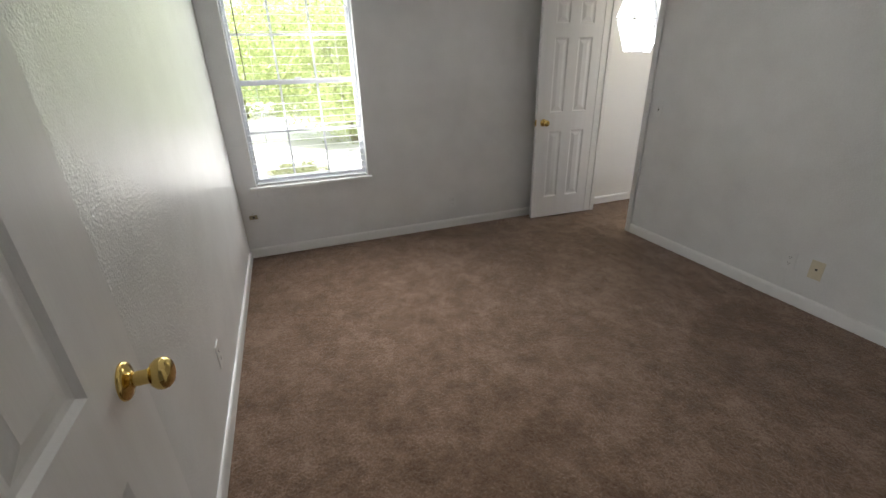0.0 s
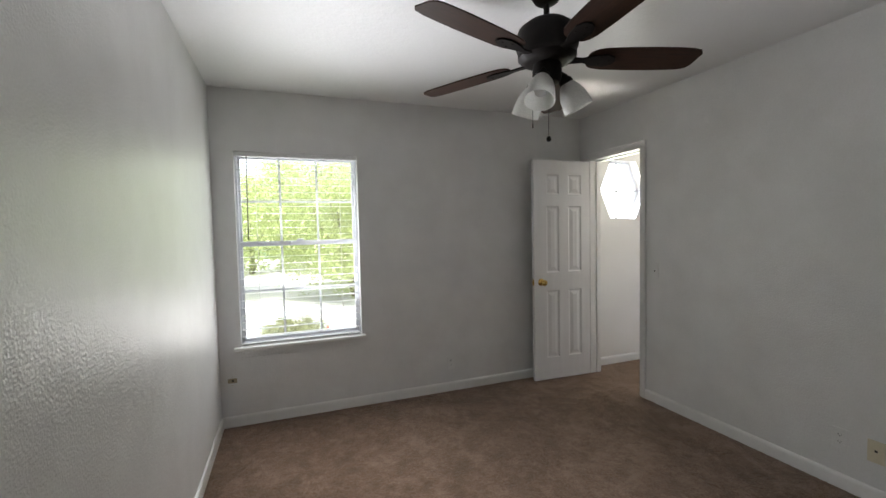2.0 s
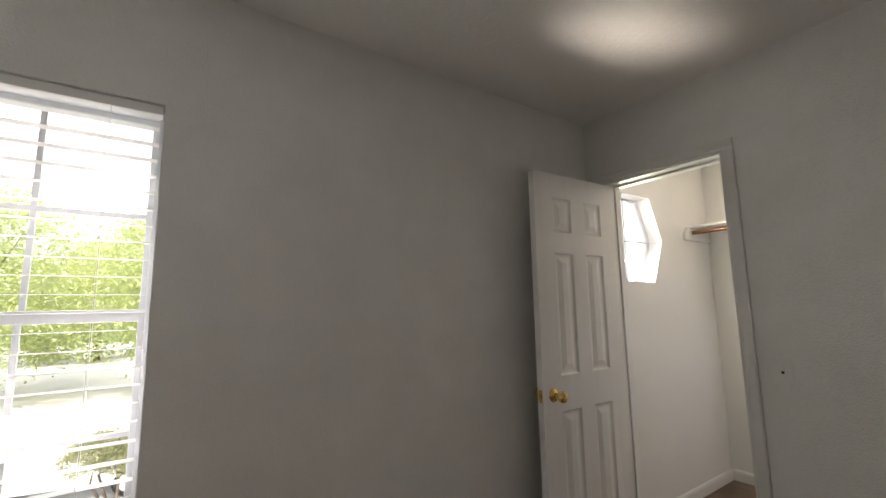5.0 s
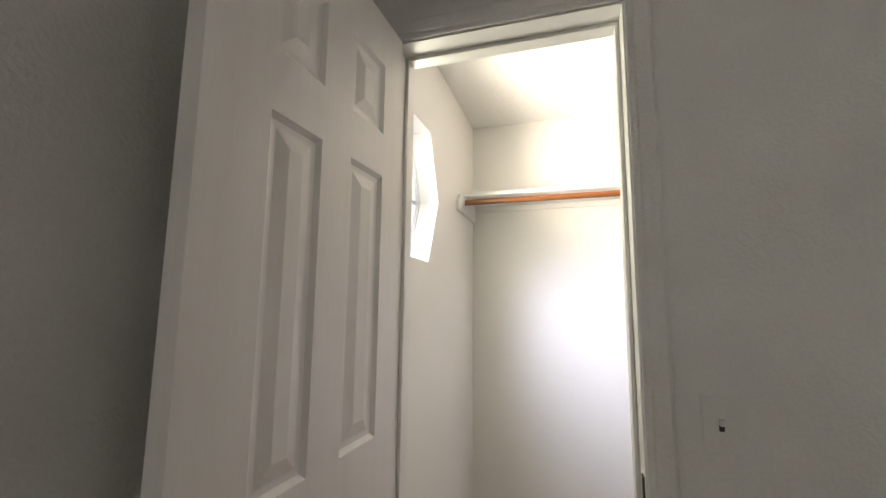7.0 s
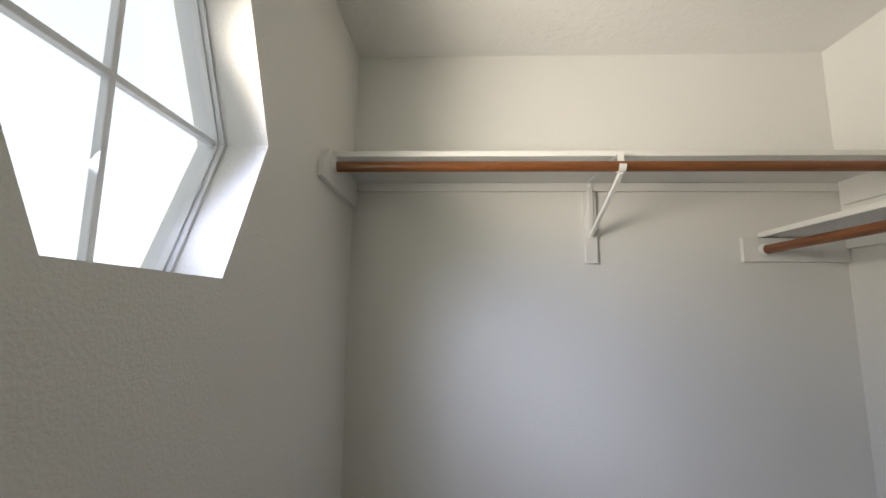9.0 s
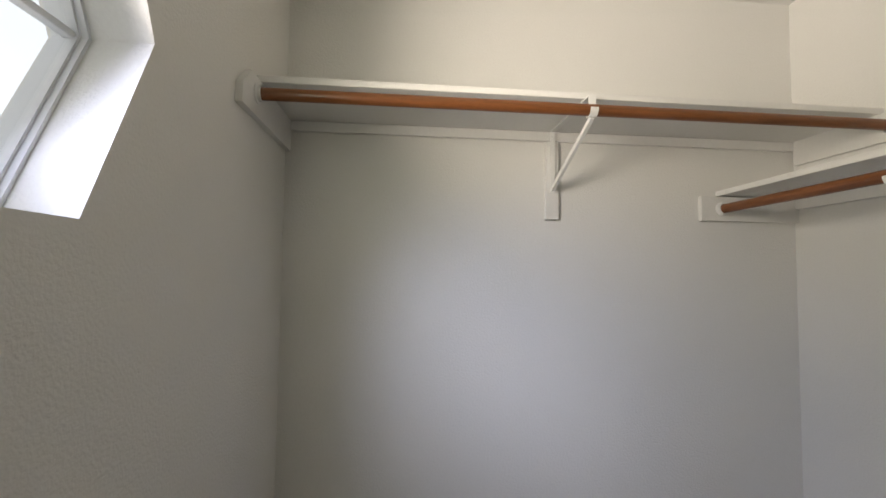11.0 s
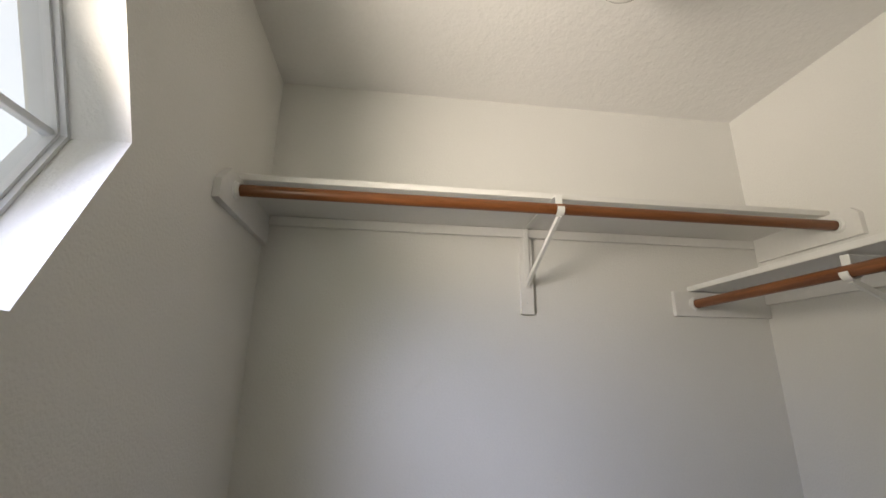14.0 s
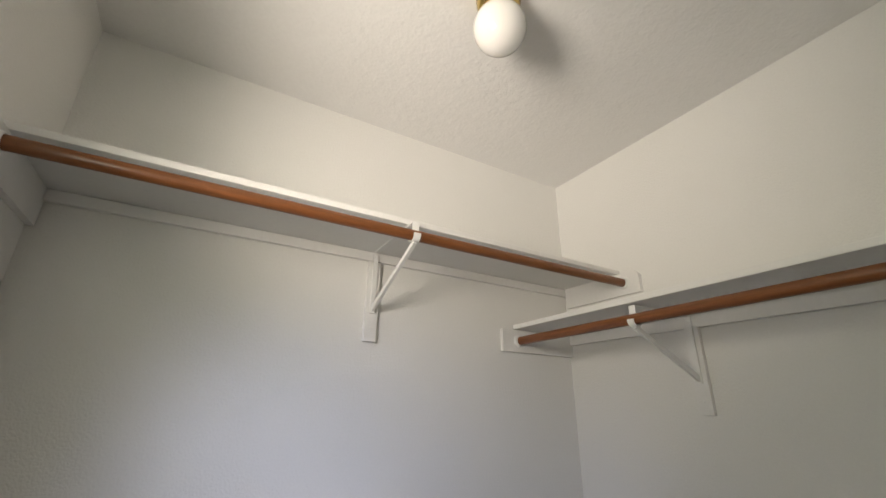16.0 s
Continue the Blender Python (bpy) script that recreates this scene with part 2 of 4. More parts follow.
def frosted_material():
    m = bpy.data.materials.new("frosted_shade_glass")
    m.use_nodes = True
    nt = m.node_tree
    nt.nodes.remove(nt.nodes["Principled BSDF"])
    n = nt.nodes.new("ShaderNodeTexNoise")
    n.inputs["Scale"].default_value, n.inputs["Detail"].default_value = 30, 4
    r = ramp_node(nt, [(0.3, (0.36, 0.36, 0.35)), (0.7, (0.46, 0.46, 0.45))])
    nt.links.new(n.outputs[0], r.inputs[0])
    d, t, a, g = (nt.nodes.new("ShaderNode" + k) for k in ("BsdfDiffuse", "BsdfTranslucent", "AddShader", "BsdfGlossy"))
    g.inputs["Roughness"].default_value = 0.3
    mx = nt.nodes.new("ShaderNodeMixShader")
    mx.inputs[0].default_value = 0.06
    for s in (d, t):
        nt.links.new(r.outputs[0], s.inputs[0])
    nt.links.new(d.outputs[0], a.inputs[0])
    nt.links.new(t.outputs[0], a.inputs[1])
    nt.links.new(a.outputs[0], mx.inputs[1])
    nt.links.new(g.outputs[0], mx.inputs[2])
    nt.links.new(mx.outputs[0], nt.nodes["Material Output"].inputs[0])
    return m


CARPET, GLASS, OPAL, FROSTED = carpet_material(), glass_material(), opal_material(), frosted_material()
LEAF = leaf_material("tree_leaf", (0.150, 0.185, 0.070), (0.235, 0.262, 0.130))
LEAF_BUSH = leaf_material("bush_leaf", (0.080, 0.092, 0.042), (0.140, 0.145, 0.078))


# ---- mesh helpers ----
def part(name, bm, material, parent=None, label="", smooth=False, matrix=None):
    """Links a bmesh as one mesh object, under parent if given."""
    me = bpy.data.meshes.new(name)
    bmesh.ops.recalc_face_normals(bm, faces=bm.faces)
    if smooth:
        for f in bm.faces:
            f.smooth = True
    bm.to_mesh(me)
    bm.free()
    me.materials.append(material)
    ob = new(name, me)
    if smooth:
        me.set_sharp_from_angle(angle=radians(40))
    if parent:
        ob.parent = parent
    if matrix is not None:
        ob.matrix_basis = matrix
    if label:
        ob["label"] = label
    return ob


def thing(name, m, label, category, group="", kind=""):
    e = new(name)
    e.empty_display_size = 0.1
    e.matrix_basis = m
    return tagged(e, label, category, group, kind)


def box(x0, x1, y0, y1, z0, z1, bevel=0.0, bm=None):
    own = bmesh.new()
    bmesh.ops.create_cube(own, size=1)
    for v in own.verts:
        v.co = Vector(((x0 + x1) / 2 + v.co.x * (x1 - x0), (y0 + y1) / 2 + v.co.y * (y1 - y0), (z0 + z1) / 2 + v.co.z * (z1 - z0)))
    if bevel:
        bmesh.ops.bevel(own, geom=own.edges[:], offset=bevel, segments=2, profile=0.6, affect="EDGES")
    if bm is None:
        return own
    return joined(bm, own)


def joined(bm, other, matrix=None):
    if matrix is not None:
        other.transform(matrix)
    me = bpy.data.meshes.new("tmp")
    other.to_mesh(me)
    other.free()
    bm.from_mesh(me)
    bpy.data.meshes.remove(me)
    return bm


def lathe(profile, seg=24, axis="z"):
    """A turned solid from (radius, height) pairs."""
    bm = bmesh.new()
    rings = []
    for r, h in profile:
        ring = []
        for i in range(seg):
            a = 2 * math.pi * i / seg
            p = (r * math.cos(a), r * math.sin(a), h)
            if axis == "y":
                p = (p[0], p[2], p[1])
            elif axis == "x":
                p = (p[2], p[0], p[1])
            ring.append(bm.verts.new(p))
        rings.append(ring)
    for a, b in zip(rings, rings[1:]):
        for i in range(seg):
            bm.faces.new((a[i], a[(i + 1) % seg], b[(i + 1) % seg], b[i]))
    for ring, (r, h) in ((rings[0], profile[0]), (rings[-1], profile[-1])):
        if r > 1e-4:
            bm.faces.new(ring)
    bmesh.ops.remove_doubles(bm, verts=bm.verts, dist=1e-5)
    return bm


def tube(points, radii, seg=10):
    """A tapering tube along points."""
    bm = bmesh.new()
    rings = []
    pts = [Vector(p) for p in points]
    for i, p in enumerate(pts):
        d = (pts[min(i + 1, len(pts) - 1)] - pts[max(i - 1, 0)]).normalized()
        q = d.to_track_quat("Z", "Y").to_matrix()
        r = radii[i] if isinstance(radii, (list, tuple)) else radii
        rings.append([bm.verts.new(p + q @ Vector((r * math.cos(2 * math.pi * k / seg), r * math.sin(2 * math.pi * k / seg), 0))) for k in range(seg)])
    for a, b in zip(rings, rings[1:]):
        for k in range(seg):
            bm.faces.new((a[k], a[(k + 1) % seg], b[(k + 1) % seg], b[k]))
    bm.faces.new(rings[0])
    bm.faces.new(rings[-1])
    return bm


def sheet(outer, holes, put, depth):
    """A flat slab with holes: outlines in (u, v), put(u, v, w) gives the place, w from 0 to depth."""
    bm = bmesh.new()
    for loop in (outer, *holes):
        vs = [bm.verts.new((u, v, 0)) for u, v in loop]
        for i in range(len(vs)):
            bm.edges.new((vs[i], vs[(i + 1) % len(vs)]))
    bmesh.ops.triangle_fill(bm, edges=bm.edges[:], use_beauty=True)
    front = bm.faces[:]
    ext = bmesh.ops.extrude_face_region(bm, geom=front, use_keep_orig=True)
    for v in [g for g in ext["geom"] if isinstance(g, bmesh.types.BMVert)]:
        v.co.z = depth
    for v in bm.verts:
        v.co = put(*v.co)
    return bm


def rect(u0, u1, v0, v1):
    return [(u0, v0), (u1, v0), (u1, v1), (u0, v1)]


def structure(name, bm, material, label, category, smooth=False):
    return tagged(part(name, bm, material, smooth=smooth), label, category, kind="structure")


# ---- the shell ----
structure("floor", box(-0.1, CLO_E + 0.1, -5.1, 0.08, -0.06, -0.003), CARPET, "brown cut-pile carpet with vacuum marks and worn blotches", "floor")


def pile(x0, x1, y0, y1, cell):
    """The carpet's cut pile as a fine uneven sheet."""
    nx, ny = int((x1 - x0) / cell), int((y1 - y0) / cell)
    rng = np.random.default_rng(4)
    gx, gy = np.meshgrid(np.linspace(x0, x1, nx), np.linspace(y0, y1, ny))
    jitter = lambda: rng.uniform(-0.35, 0.35, gx.shape) * cell
    gz = rng.uniform(-0.0035, 0.0035, gx.shape)
    co = np.stack([np.clip(gx + jitter(), x0, x1), np.clip(gy + jitter(), y0, y1), gz], -1).reshape(-1, 3)
    i = np.arange((ny - 1) * nx).reshape(ny - 1, nx)[:, :-1].ravel()
    quads = np.stack([i, i + 1, i + nx + 1, i + nx], -1)
    me = bpy.data.meshes.new("carpet")
    me.vertices.add(len(co))
    me.vertices.foreach_set("co", co.ravel().astype(np.float32))
    me.loops.add(quads.size)
    me.loops.foreach_set("vertex_index", quads.ravel().astype(np.int32))
    me.polygons.add(len(quads))
    me.polygons.foreach_set("loop_start", (np.arange(len(quads)) * 4).astype(np.int32))
    me.update(calc_edges=True)
    me.materials.append(CARPET)
    return tagged(new("carpet", me), "brown cut-pile carpet with vacuum marks and worn blotches", "carpet", kind="structure")


pile(0.002, ROOM_E - 0.002, ROOM_S + 0.01, -0.002, 0.0065)
structure("ceiling", box(-0.16, CLO_E + 0.1, -5.1, 0.15, CEIL, CEIL + 0.10), CEILING, "white ceiling with a light spatter texture", "ceiling")
hexagon = [(HEX_X + u, HEX_Z + v) for u, v in HEX]
structure("wall_north", sheet(rect(-0.16, ROOM_E + 0.057, -0.06, CEIL), [rect(WIN_X0, WIN_X1, WIN_Z0, WIN_Z1)], lambda u, v, w: (u, w, v), WALL_N),
          WALL, "pale grey painted wall with orange-peel texture and a window opening", "wall")
structure("closet_wall_north", sheet(rect(ROOM_E + 0.057, CLO_E + 0.12, -0.06, CEIL), [hexagon], lambda u, v, w: (u, w, v), WALL_N),
          CLOSET_WALL, "off-white closet wall with a six-sided window opening", "wall")
structure("wall_west", box(-0.16, 0, -5.1, 0, -0.06, CEIL), WALL, "pale grey painted wall with a soft sheen and orange-peel texture", "wall")
structure("wall_east", sheet([(ROOM_S - 0.12, -0.05), (DOOR_Y0 - 0.018, -0.05), (DOOR_Y0 - 0.018, DOOR_H + 0.018), (DOOR_Y1 + 0.018, DOOR_H + 0.018), (DOOR_Y1 + 0.018, -0.05), (0, -0.05), (0, CEIL), (ROOM_S - 0.12, CEIL)],
                             [], lambda u, v, w: (ROOM_E + w, u, v), 0.057), WALL, "pale grey painted wall with a doorway to the closet", "wall")
structure("closet_wall_west", sheet([(CLO_S, -0.05), (DOOR_Y0 - 0.018, -0.05), (DOOR_Y0 - 0.018, DOOR_H + 0.018), (DOOR_Y1 + 0.018, DOOR_H + 0.018), (DOOR_Y1 + 0.018, -0.05), (0, -0.05), (0, CEIL), (CLO_S, CEIL)],
                                    [], lambda u, v, w: (ROOM_E + 0.057 + w, u, v), 0.058), CLOSET_WALL, "off-white closet wall around the doorway", "wall")
structure("closet_wall_east", box(CLO_E, CLO_E + 0.12, CLO_S - 0.1, 0, -0.05, CEIL), CLOSET_WALL, "off-white painted closet wall with fine texture", "wall")
structure("closet_wall_south", box(ROOM_E + 0.057, CLO_E, CLO_S - 0.1, CLO_S, -0.05, CEIL), CLOSET_WALL, "off-white painted closet wall with fine texture", "wall")
structure("wall_south", sheet([(0, -0.05), (ENT_X0 - 0.018, -0.05), (ENT_X0 - 0.018, 2.08), (ENT_X1 + 0.018, 2.08), (ENT_X1 + 0.018, -0.05), (ROOM_E, -0.05), (ROOM_E, CEIL), (0, CEIL)],
                              [], lambda u, v, w: (u, ROOM_S - w, v), 0.115), WALL, "pale grey painted wall with the entry doorway", "wall")
structure("hall_wall_south", box(0, 1.9, -5.1, -5.0, -0.05, CEIL), WALL, "plain pale grey hallway wall", "wall")
structure("hall_wall_east", box(1.9, 2.0, -5.1, ROOM_S - 0.115, -0.05, CEIL), WALL, "plain pale grey hallway wall", "wall")


def baseboard(x0, y0, x1, y1, nx, ny):
    """Skirting along a wall's foot; (nx, ny) points into the room."""
    prof = [(0, 0), (0.013, 0), (0.013, 0.060), (0.011, 0.070), (0.006, 0.078), (0, 0.080)]
    bm = bmesh.new()
    ends = []
    for x, y in ((x0, y0), (x1, y1)):
        ends.append([bm.verts.new((x + nx * (d + 0.0005), y + ny * (d + 0.0005), z)) for d, z in prof])
    n = len(prof)
    for i in range(n):
        bm.faces.new((ends[0][i], ends[0][(i + 1) % n], ends[1][(i + 1) % n], ends[1][i]))
    bm.faces.new(ends[0])
    bm.faces.new(ends[1])
    structure("baseboard", bm, TRIM, "low white painted baseboard with a rounded top", "baseboard")


baseboard(0.0, 0, ROOM_E, 0, 0, -1)
baseboard(0, ROOM_S, 0, -0.014, 1, 0)
baseboard(ROOM_E, ROOM_S, ROOM_E, DOOR_Y0 - 0.062, -1, 0)
baseboard(ENT_X1 + 0.06, ROOM_S, ROOM_E - 0.014, ROOM_S, 0, 1)
baseboard(CLO_W, 0, CLO_E, 0, 0, -1)
baseboard(CLO_E, CLO_S, CLO_E, -0.014, -1, 0)
baseboard(CLO_W, CLO_S, CLO_E - 0.014, CLO_S, 0, 1)
baseboard(CLO_W, CLO_S + 0.014, CLO_W, DOOR_Y0 - 0.062, 1, 0)


# ---- closet doorway: jambs, stops and casings ----
def casing_strip(bm, a, b, out, side, plane):
    """One moulded casing board from a to b (y, z), its inner edge on the line; side is the way to the outer edge."""
    prof = [(0, 0.003), (0, 0.010), (0.006, 0.012), (0.014, 0.012), (0.019, 0.015), (0.050, 0.017), (0.057, 0.013), (0.057, 0.003)]
    rings = []
    for u, v in (a, b):
        rings.append([bm.verts.new((plane + out * h, u + side[0] * d, v + side[1] * d)) for d, h in prof])
    n = len(prof)
    for i in range(n):
        bm.faces.new((rings[0][i], rings[0][(i + 1) % n], rings[1][(i + 1) % n], rings[1][i]))
    bm.faces.new(rings[0])
    bm.faces.new(rings[1])


def casing(plane, out, label, material):
    e = thing("door_casing", pose(0, 0, 0), label, "door casing", kind="structure")
    r = 0.005
    for a, b, side in (((DOOR_Y0 - r, 0), (DOOR_Y0 - r, DOOR_H + r), (-1, 0)), ((DOOR_Y1 + r, 0), (DOOR_Y1 + r, DOOR_H + r), (1, 0)),
                       ((DOOR_Y0 - r - 0.057, DOOR_H + r), (DOOR_Y1 + r + 0.057, DOOR_H + r), (0, 1))):
        bm = bmesh.new()
        casing_strip(bm, a, b, out, side, plane)
        part("casing_board", bm, material, e)


casing(ROOM_E, -1, "narrow moulded door casing painted wall grey", WALL)
casing(CLO_W, 1, "narrow moulded white door casing inside the closet", TRIM)
jamb = thing("door_jamb", pose(0, 0, 0), "white painted door jamb with stop strips", "door jamb", kind="structure")
part("jamb_board", box(ROOM_E - 0.001, CLO_W + 0.001, DOOR_Y0 - 0.017, DOOR_Y0, 0, DOOR_H, 0.0015), TRIM, jamb)
part("jamb_board", box(ROOM_E - 0.001, CLO_W + 0.001, DOOR_Y1, DOOR_Y1 + 0.017, 0, DOOR_H, 0.0015), TRIM, jamb)
part("jamb_board", box(ROOM_E - 0.001, CLO_W + 0.001, DOOR_Y0 - 0.017, DOOR_Y1 + 0.017, DOOR_H, DOOR_H + 0.017, 0.0015), TRIM, jamb)
part("door_stop", box(ROOM_E + 0.066, CLO_W - 0.0005, DOOR_Y0, DOOR_Y0 + 0.011, 0, DOOR_H - 0.011, 0.003), TRIM, jamb)
part("door_stop", box(ROOM_E + 0.066, CLO_W - 0.0005, DOOR_Y1 - 0.011, DOOR_Y1, 0, DOOR_H - 0.011, 0.003), TRIM, jamb)
part("door_stop", box(ROOM_E + 0.066, CLO_W - 0.0005, DOOR_Y0, DOOR_Y1, DOOR_H - 0.011, DOOR_H, 0.003), TRIM, jamb)
part("strike_plate", box(ROOM_E + 0.006, ROOM_E + 0.034, DOOR_Y0, DOOR_Y0 + 0.002, 0.890, 0.950, 0.0008), DARK_METAL, jamb, "dark metal strike plate")
ejamb = thing("door_jamb", pose(0, 0, 0), "white painted jamb of the entry doorway", "door jamb", kind="structure")
part("jamb_board", box(ENT_X0 - 0.017, ENT_X0, ROOM_S - 0.116, ROOM_S + 0.001, 0, 2.062, 0.0015), TRIM, ejamb)
part("jamb_board", box(ENT_X1, ENT_X1 + 0.017, ROOM_S - 0.116, ROOM_S + 0.001, 0, 2.062, 0.0015), TRIM, ejamb)
part("jamb_board", box(ENT_X0 - 0.017, ENT_X1 + 0.017, ROOM_S - 0.116, ROOM_S + 0.001, 2.062, 2.079, 0.0015), TRIM, ejamb)


# ---- six-panel doors ----
def door_leaf(w, h, t, cols, rows):
    """The frame of a moulded door, with sloped sticking round each panel opening; x from the hinge, z up, both faces."""
    bm = bmesh.new()
    xs = sorted({0, w, *(c for col in cols for c in col)})
    zs = sorted({0, h, *(c for row in rows for c in row)})
    for s in (-1, 1):
        y = s * t / 2
        for x0, x1 in zip(xs, xs[1:]):
            for z0, z1 in zip(zs, zs[1:]):
                if (x0, x1) in cols and (z0, z1) in rows:
                    ring = []
                    for d, k in ((0, 0), (0.004, 0.0035), (0.010, 0.0085), (0.017, 0.0095)):
                        ring.append([bm.verts.new((px, y - s * k, pz)) for px, pz in ((x0 + d, z0 + d), (x1 - d, z0 + d), (x1 - d, z1 - d), (x0 + d, z1 - d))])
                    for a, b in zip(ring, ring[1:]):
                        for i in range(4):
                            bm.faces.new((a[i], a[(i + 1) % 4], b[(i + 1) % 4], b[i]))
                else:
                    bm.faces.new([bm.verts.new((px, y, pz)) for px, pz in ((x0, z0), (x1, z0), (x1, z1), (x0, z1))])
    for quad in (((0, 0), (0, h)), ((w, 0), (w, h))):
        (x, z0), (_, z1) = quad
        bm.faces.new([bm.verts.new(p) for p in ((x, -t / 2, z0), (x, t / 2, z0), (x, t / 2, z1), (x, -t / 2, z1))])
    for z in (0, h):
        bm.faces.new([bm.verts.new(p) for p in ((0, -t / 2, z), (w, -t / 2, z), (w, t / 2, z), (0, t / 2, z))])
    bmesh.ops.remove_doubles(bm, verts=bm.verts, dist=1e-5)
    return bm


def raised_panel(x0, x1, z0, z1, t):
    bm = bmesh.new()
    rings = []
    for d, k in ((0.0165, 0.0095), (0.022, 0.0095), (0.046, 0.0035), (0.050, 0.0025)):
        for s in (-1, 1):
            rings.append((s, [bm.verts.new((px, s * (t / 2 - k), pz)) for px, pz in ((x0 + d, z0 + d), (x1 - d, z0 + d), (x1 - d, z1 - d), (x0 + d, z1 - d))]))
    for s in (-1, 1):
        side = [r for q, r in rings if q == s]
        for a, b in zip(side, side[1:]):
            for i in range(4):
                bm.faces.new((a[i], a[(i + 1) % 4], b[(i + 1) % 4], b[i]))
        bm.faces.new(side[-1])
    return bm


def knob(parent, x, z, t, s):
    """A brass door knob with its rose, on the face at s."""
    base = pose(x, s * t / 2, z, 0, 0, 0 if s > 0 else 180)
    k = part("door_knob", lathe([(0.0, 0.074), (0.010, 0.0735), (0.019, 0.071), (0.0255, 0.065), (0.028, 0.057), (0.0265, 0.049), (0.021, 0.042), (0.0135, 0.038), (0.0125, 0.030), (0.013, 0.022), (0.0115, 0.012)], 28, "y"),
             BRASS, parent, "polished brass knob", True, base)
    part("rose", lathe([(0.033, 0.0), (0.033, 0.003), (0.031, 0.006), (0.024, 0.009), (0.016, 0.012), (0.014, 0.014), (0.0, 0.014)], 28, "y"), BRASS, k, smooth=True)


def six_panel_door(name, w, hinge, angle, label, knob_z=0.915):
    h, t, z0 = 2.030, 0.035, 0.015
    cols = [(w * 0.160, w * 0.395), (w * 0.562, w * 0.786)]
    rows = [(0.203, 0.832), (1.000, 1.612), (1.720, 1.902)]
    d = thing(name, pose(hinge[0], hinge[1], z0, 0, 0, angle), label, "door", kind="structure")
    part("door_frame", door_leaf(w, h, t, cols, rows), DOOR_PAINT, d)
    for c in cols:
        for r in rows:
            part("panel", raised_panel(c[0], c[1], r[0], r[1], t), DOOR_PAINT, d)
    for s in (-1, 1):
        knob(d, w - 0.070, knob_z - z0, t, s)
    part("latch_plate", box(w - 0.0005, w + 0.0015, -0.0125, 0.0125, knob_z - z0 - 0.029, knob_z - z0 + 0.029, 0.0006), BRASS, d, "small brass latch plate")
    part("latch_bolt", box(w + 0.0015, w + 0.010, -0.006, 0.006, knob_z - z0 - 0.008, knob_z - z0 + 0.008, 0.002), BRASS, d)
    return d, t


closet_door, T = six_panel_door("door_1", 0.606, (3.203, -0.157), 177.8, "white six-panel moulded door standing open into the room", 0.930)
for z in (0.20, 1.02, 1.80):
    hg = part("hinge", lathe([(0.0, -0.045), (0.006, -0.045), (0.006, 0.045), (0.004, 0.048), (0.0, 0.048)], 10), STEEL_WHITE, closet_door, "painted-over hinge knuckle", True, pose(-0.008, -T / 2 - 0.002, z))
    part("hinge_leaf", box(-0.004, 0.030, -0.001, 0.001, -0.044, 0.044), STEEL_WHITE, hg)
entry_door, T = six_panel_door("door_2", 0.813, (0.0925, -3.580), 90.0, "white six-panel door with a brass knob, folded back along the wall", 0.960)


# ---- bedroom window ----
win = thing("window_1", pose(0, 0, 0), "white vinyl double-hung window with grilles", "window", kind="structure")
FY0, FY1 = 0.075, 0.150


def ring_frame(x0, x1, z0, z1, side, top, bottom, y0, y1, bevel=0.003):
    bm = bmesh.new()
    box(x0, x0 + side, y0, y1, z0, z1, bevel, bm)
    box(x1 - side, x1, y0, y1, z0, z1, bevel, bm)
    box(x0 + side - 0.002, x1 - side + 0.002, y0, y1, z1 - top, z1, bevel, bm)
    box(x0 + side - 0.002, x1 - side + 0.002, y0, y1, z0, z0 + bottom, bevel, bm)
    return bm


RAIL = 1.352
part("window_frame", ring_frame(WIN_X0 + 0.001, WIN_X1 - 0.001, WIN_Z0 + 0.022, WIN_Z1 - 0.001, 0.014, 0.016, 0.016, FY0, FY1), VINYL, win)
for zlo, zhi, y0, y1 in ((RAIL - 0.018, WIN_Z1 - 0.016, 0.118, 0.142), (WIN_Z0 + 0.037, RAIL + 0.020, 0.088, 0.114)):
    sash = part("sash", ring_frame(WIN_X0 + 0.014, WIN_X1 - 0.014, zlo, zhi, 0.018, 0.038 if zlo < 1 else 0.020, 0.022 if zlo < 1 else 0.036, y0, y1), VINYL, win)
    gx0, gx1, gz0, gz1 = WIN_X0 + 0.031, WIN_X1 - 0.031, zlo + 0.021, zhi - 0.019
    ym = (y0 + y1) / 2
    pane = part("pane", box(gx0, gx1, ym - 0.002, ym + 0.002, gz0, gz1), GLASS, sash, "clear glass pane")
    pane.visible_shadow = False
    for f in (1 / 3, 2 / 3):
        x = gx0 + (gx1 - gx0) * f
        part("muntin", box(x - 0.008, x + 0.008, ym - 0.006, ym + 0.006, gz0, gz1, 0.002), VINYL, sash)
    part("muntin", box(gx0, gx1, ym - 0.0055, ym + 0.0055, (gz0 + gz1) / 2 - 0.008, (gz0 + gz1) / 2 + 0.008, 0.002), VINYL, sash)
part("sash_lock", box(0.57, 0.62, 0.078, 0.090, RAIL + 0.020, RAIL + 0.034, 0.003), VINYL, win)
part("window_sill", box(0.103, 1.071, -0.045, 0.080, WIN_Z0 - 0.004, WIN_Z0 + 0.020, 0.006), TRIM, win, "painted wooden stool")
part("apron", box(0.150, 1.035, -0.013, -0.001, WIN_Z0 - 0.060, WIN_Z0 - 0.004, 0.003), WALL, win, "narrow wooden apron")

# raised-open venetian blind in the opening
blind = thing("window_blind", pose(0, 0, 0), "white venetian blind with open level slats", "blind")
part("headrail", box(WIN_X0 + 0.006, WIN_X1 - 0.006, 0.012, 0.062, WIN_Z1 - 0.032, WIN_Z1 - 0.002, 0.003), BLIND, blind)


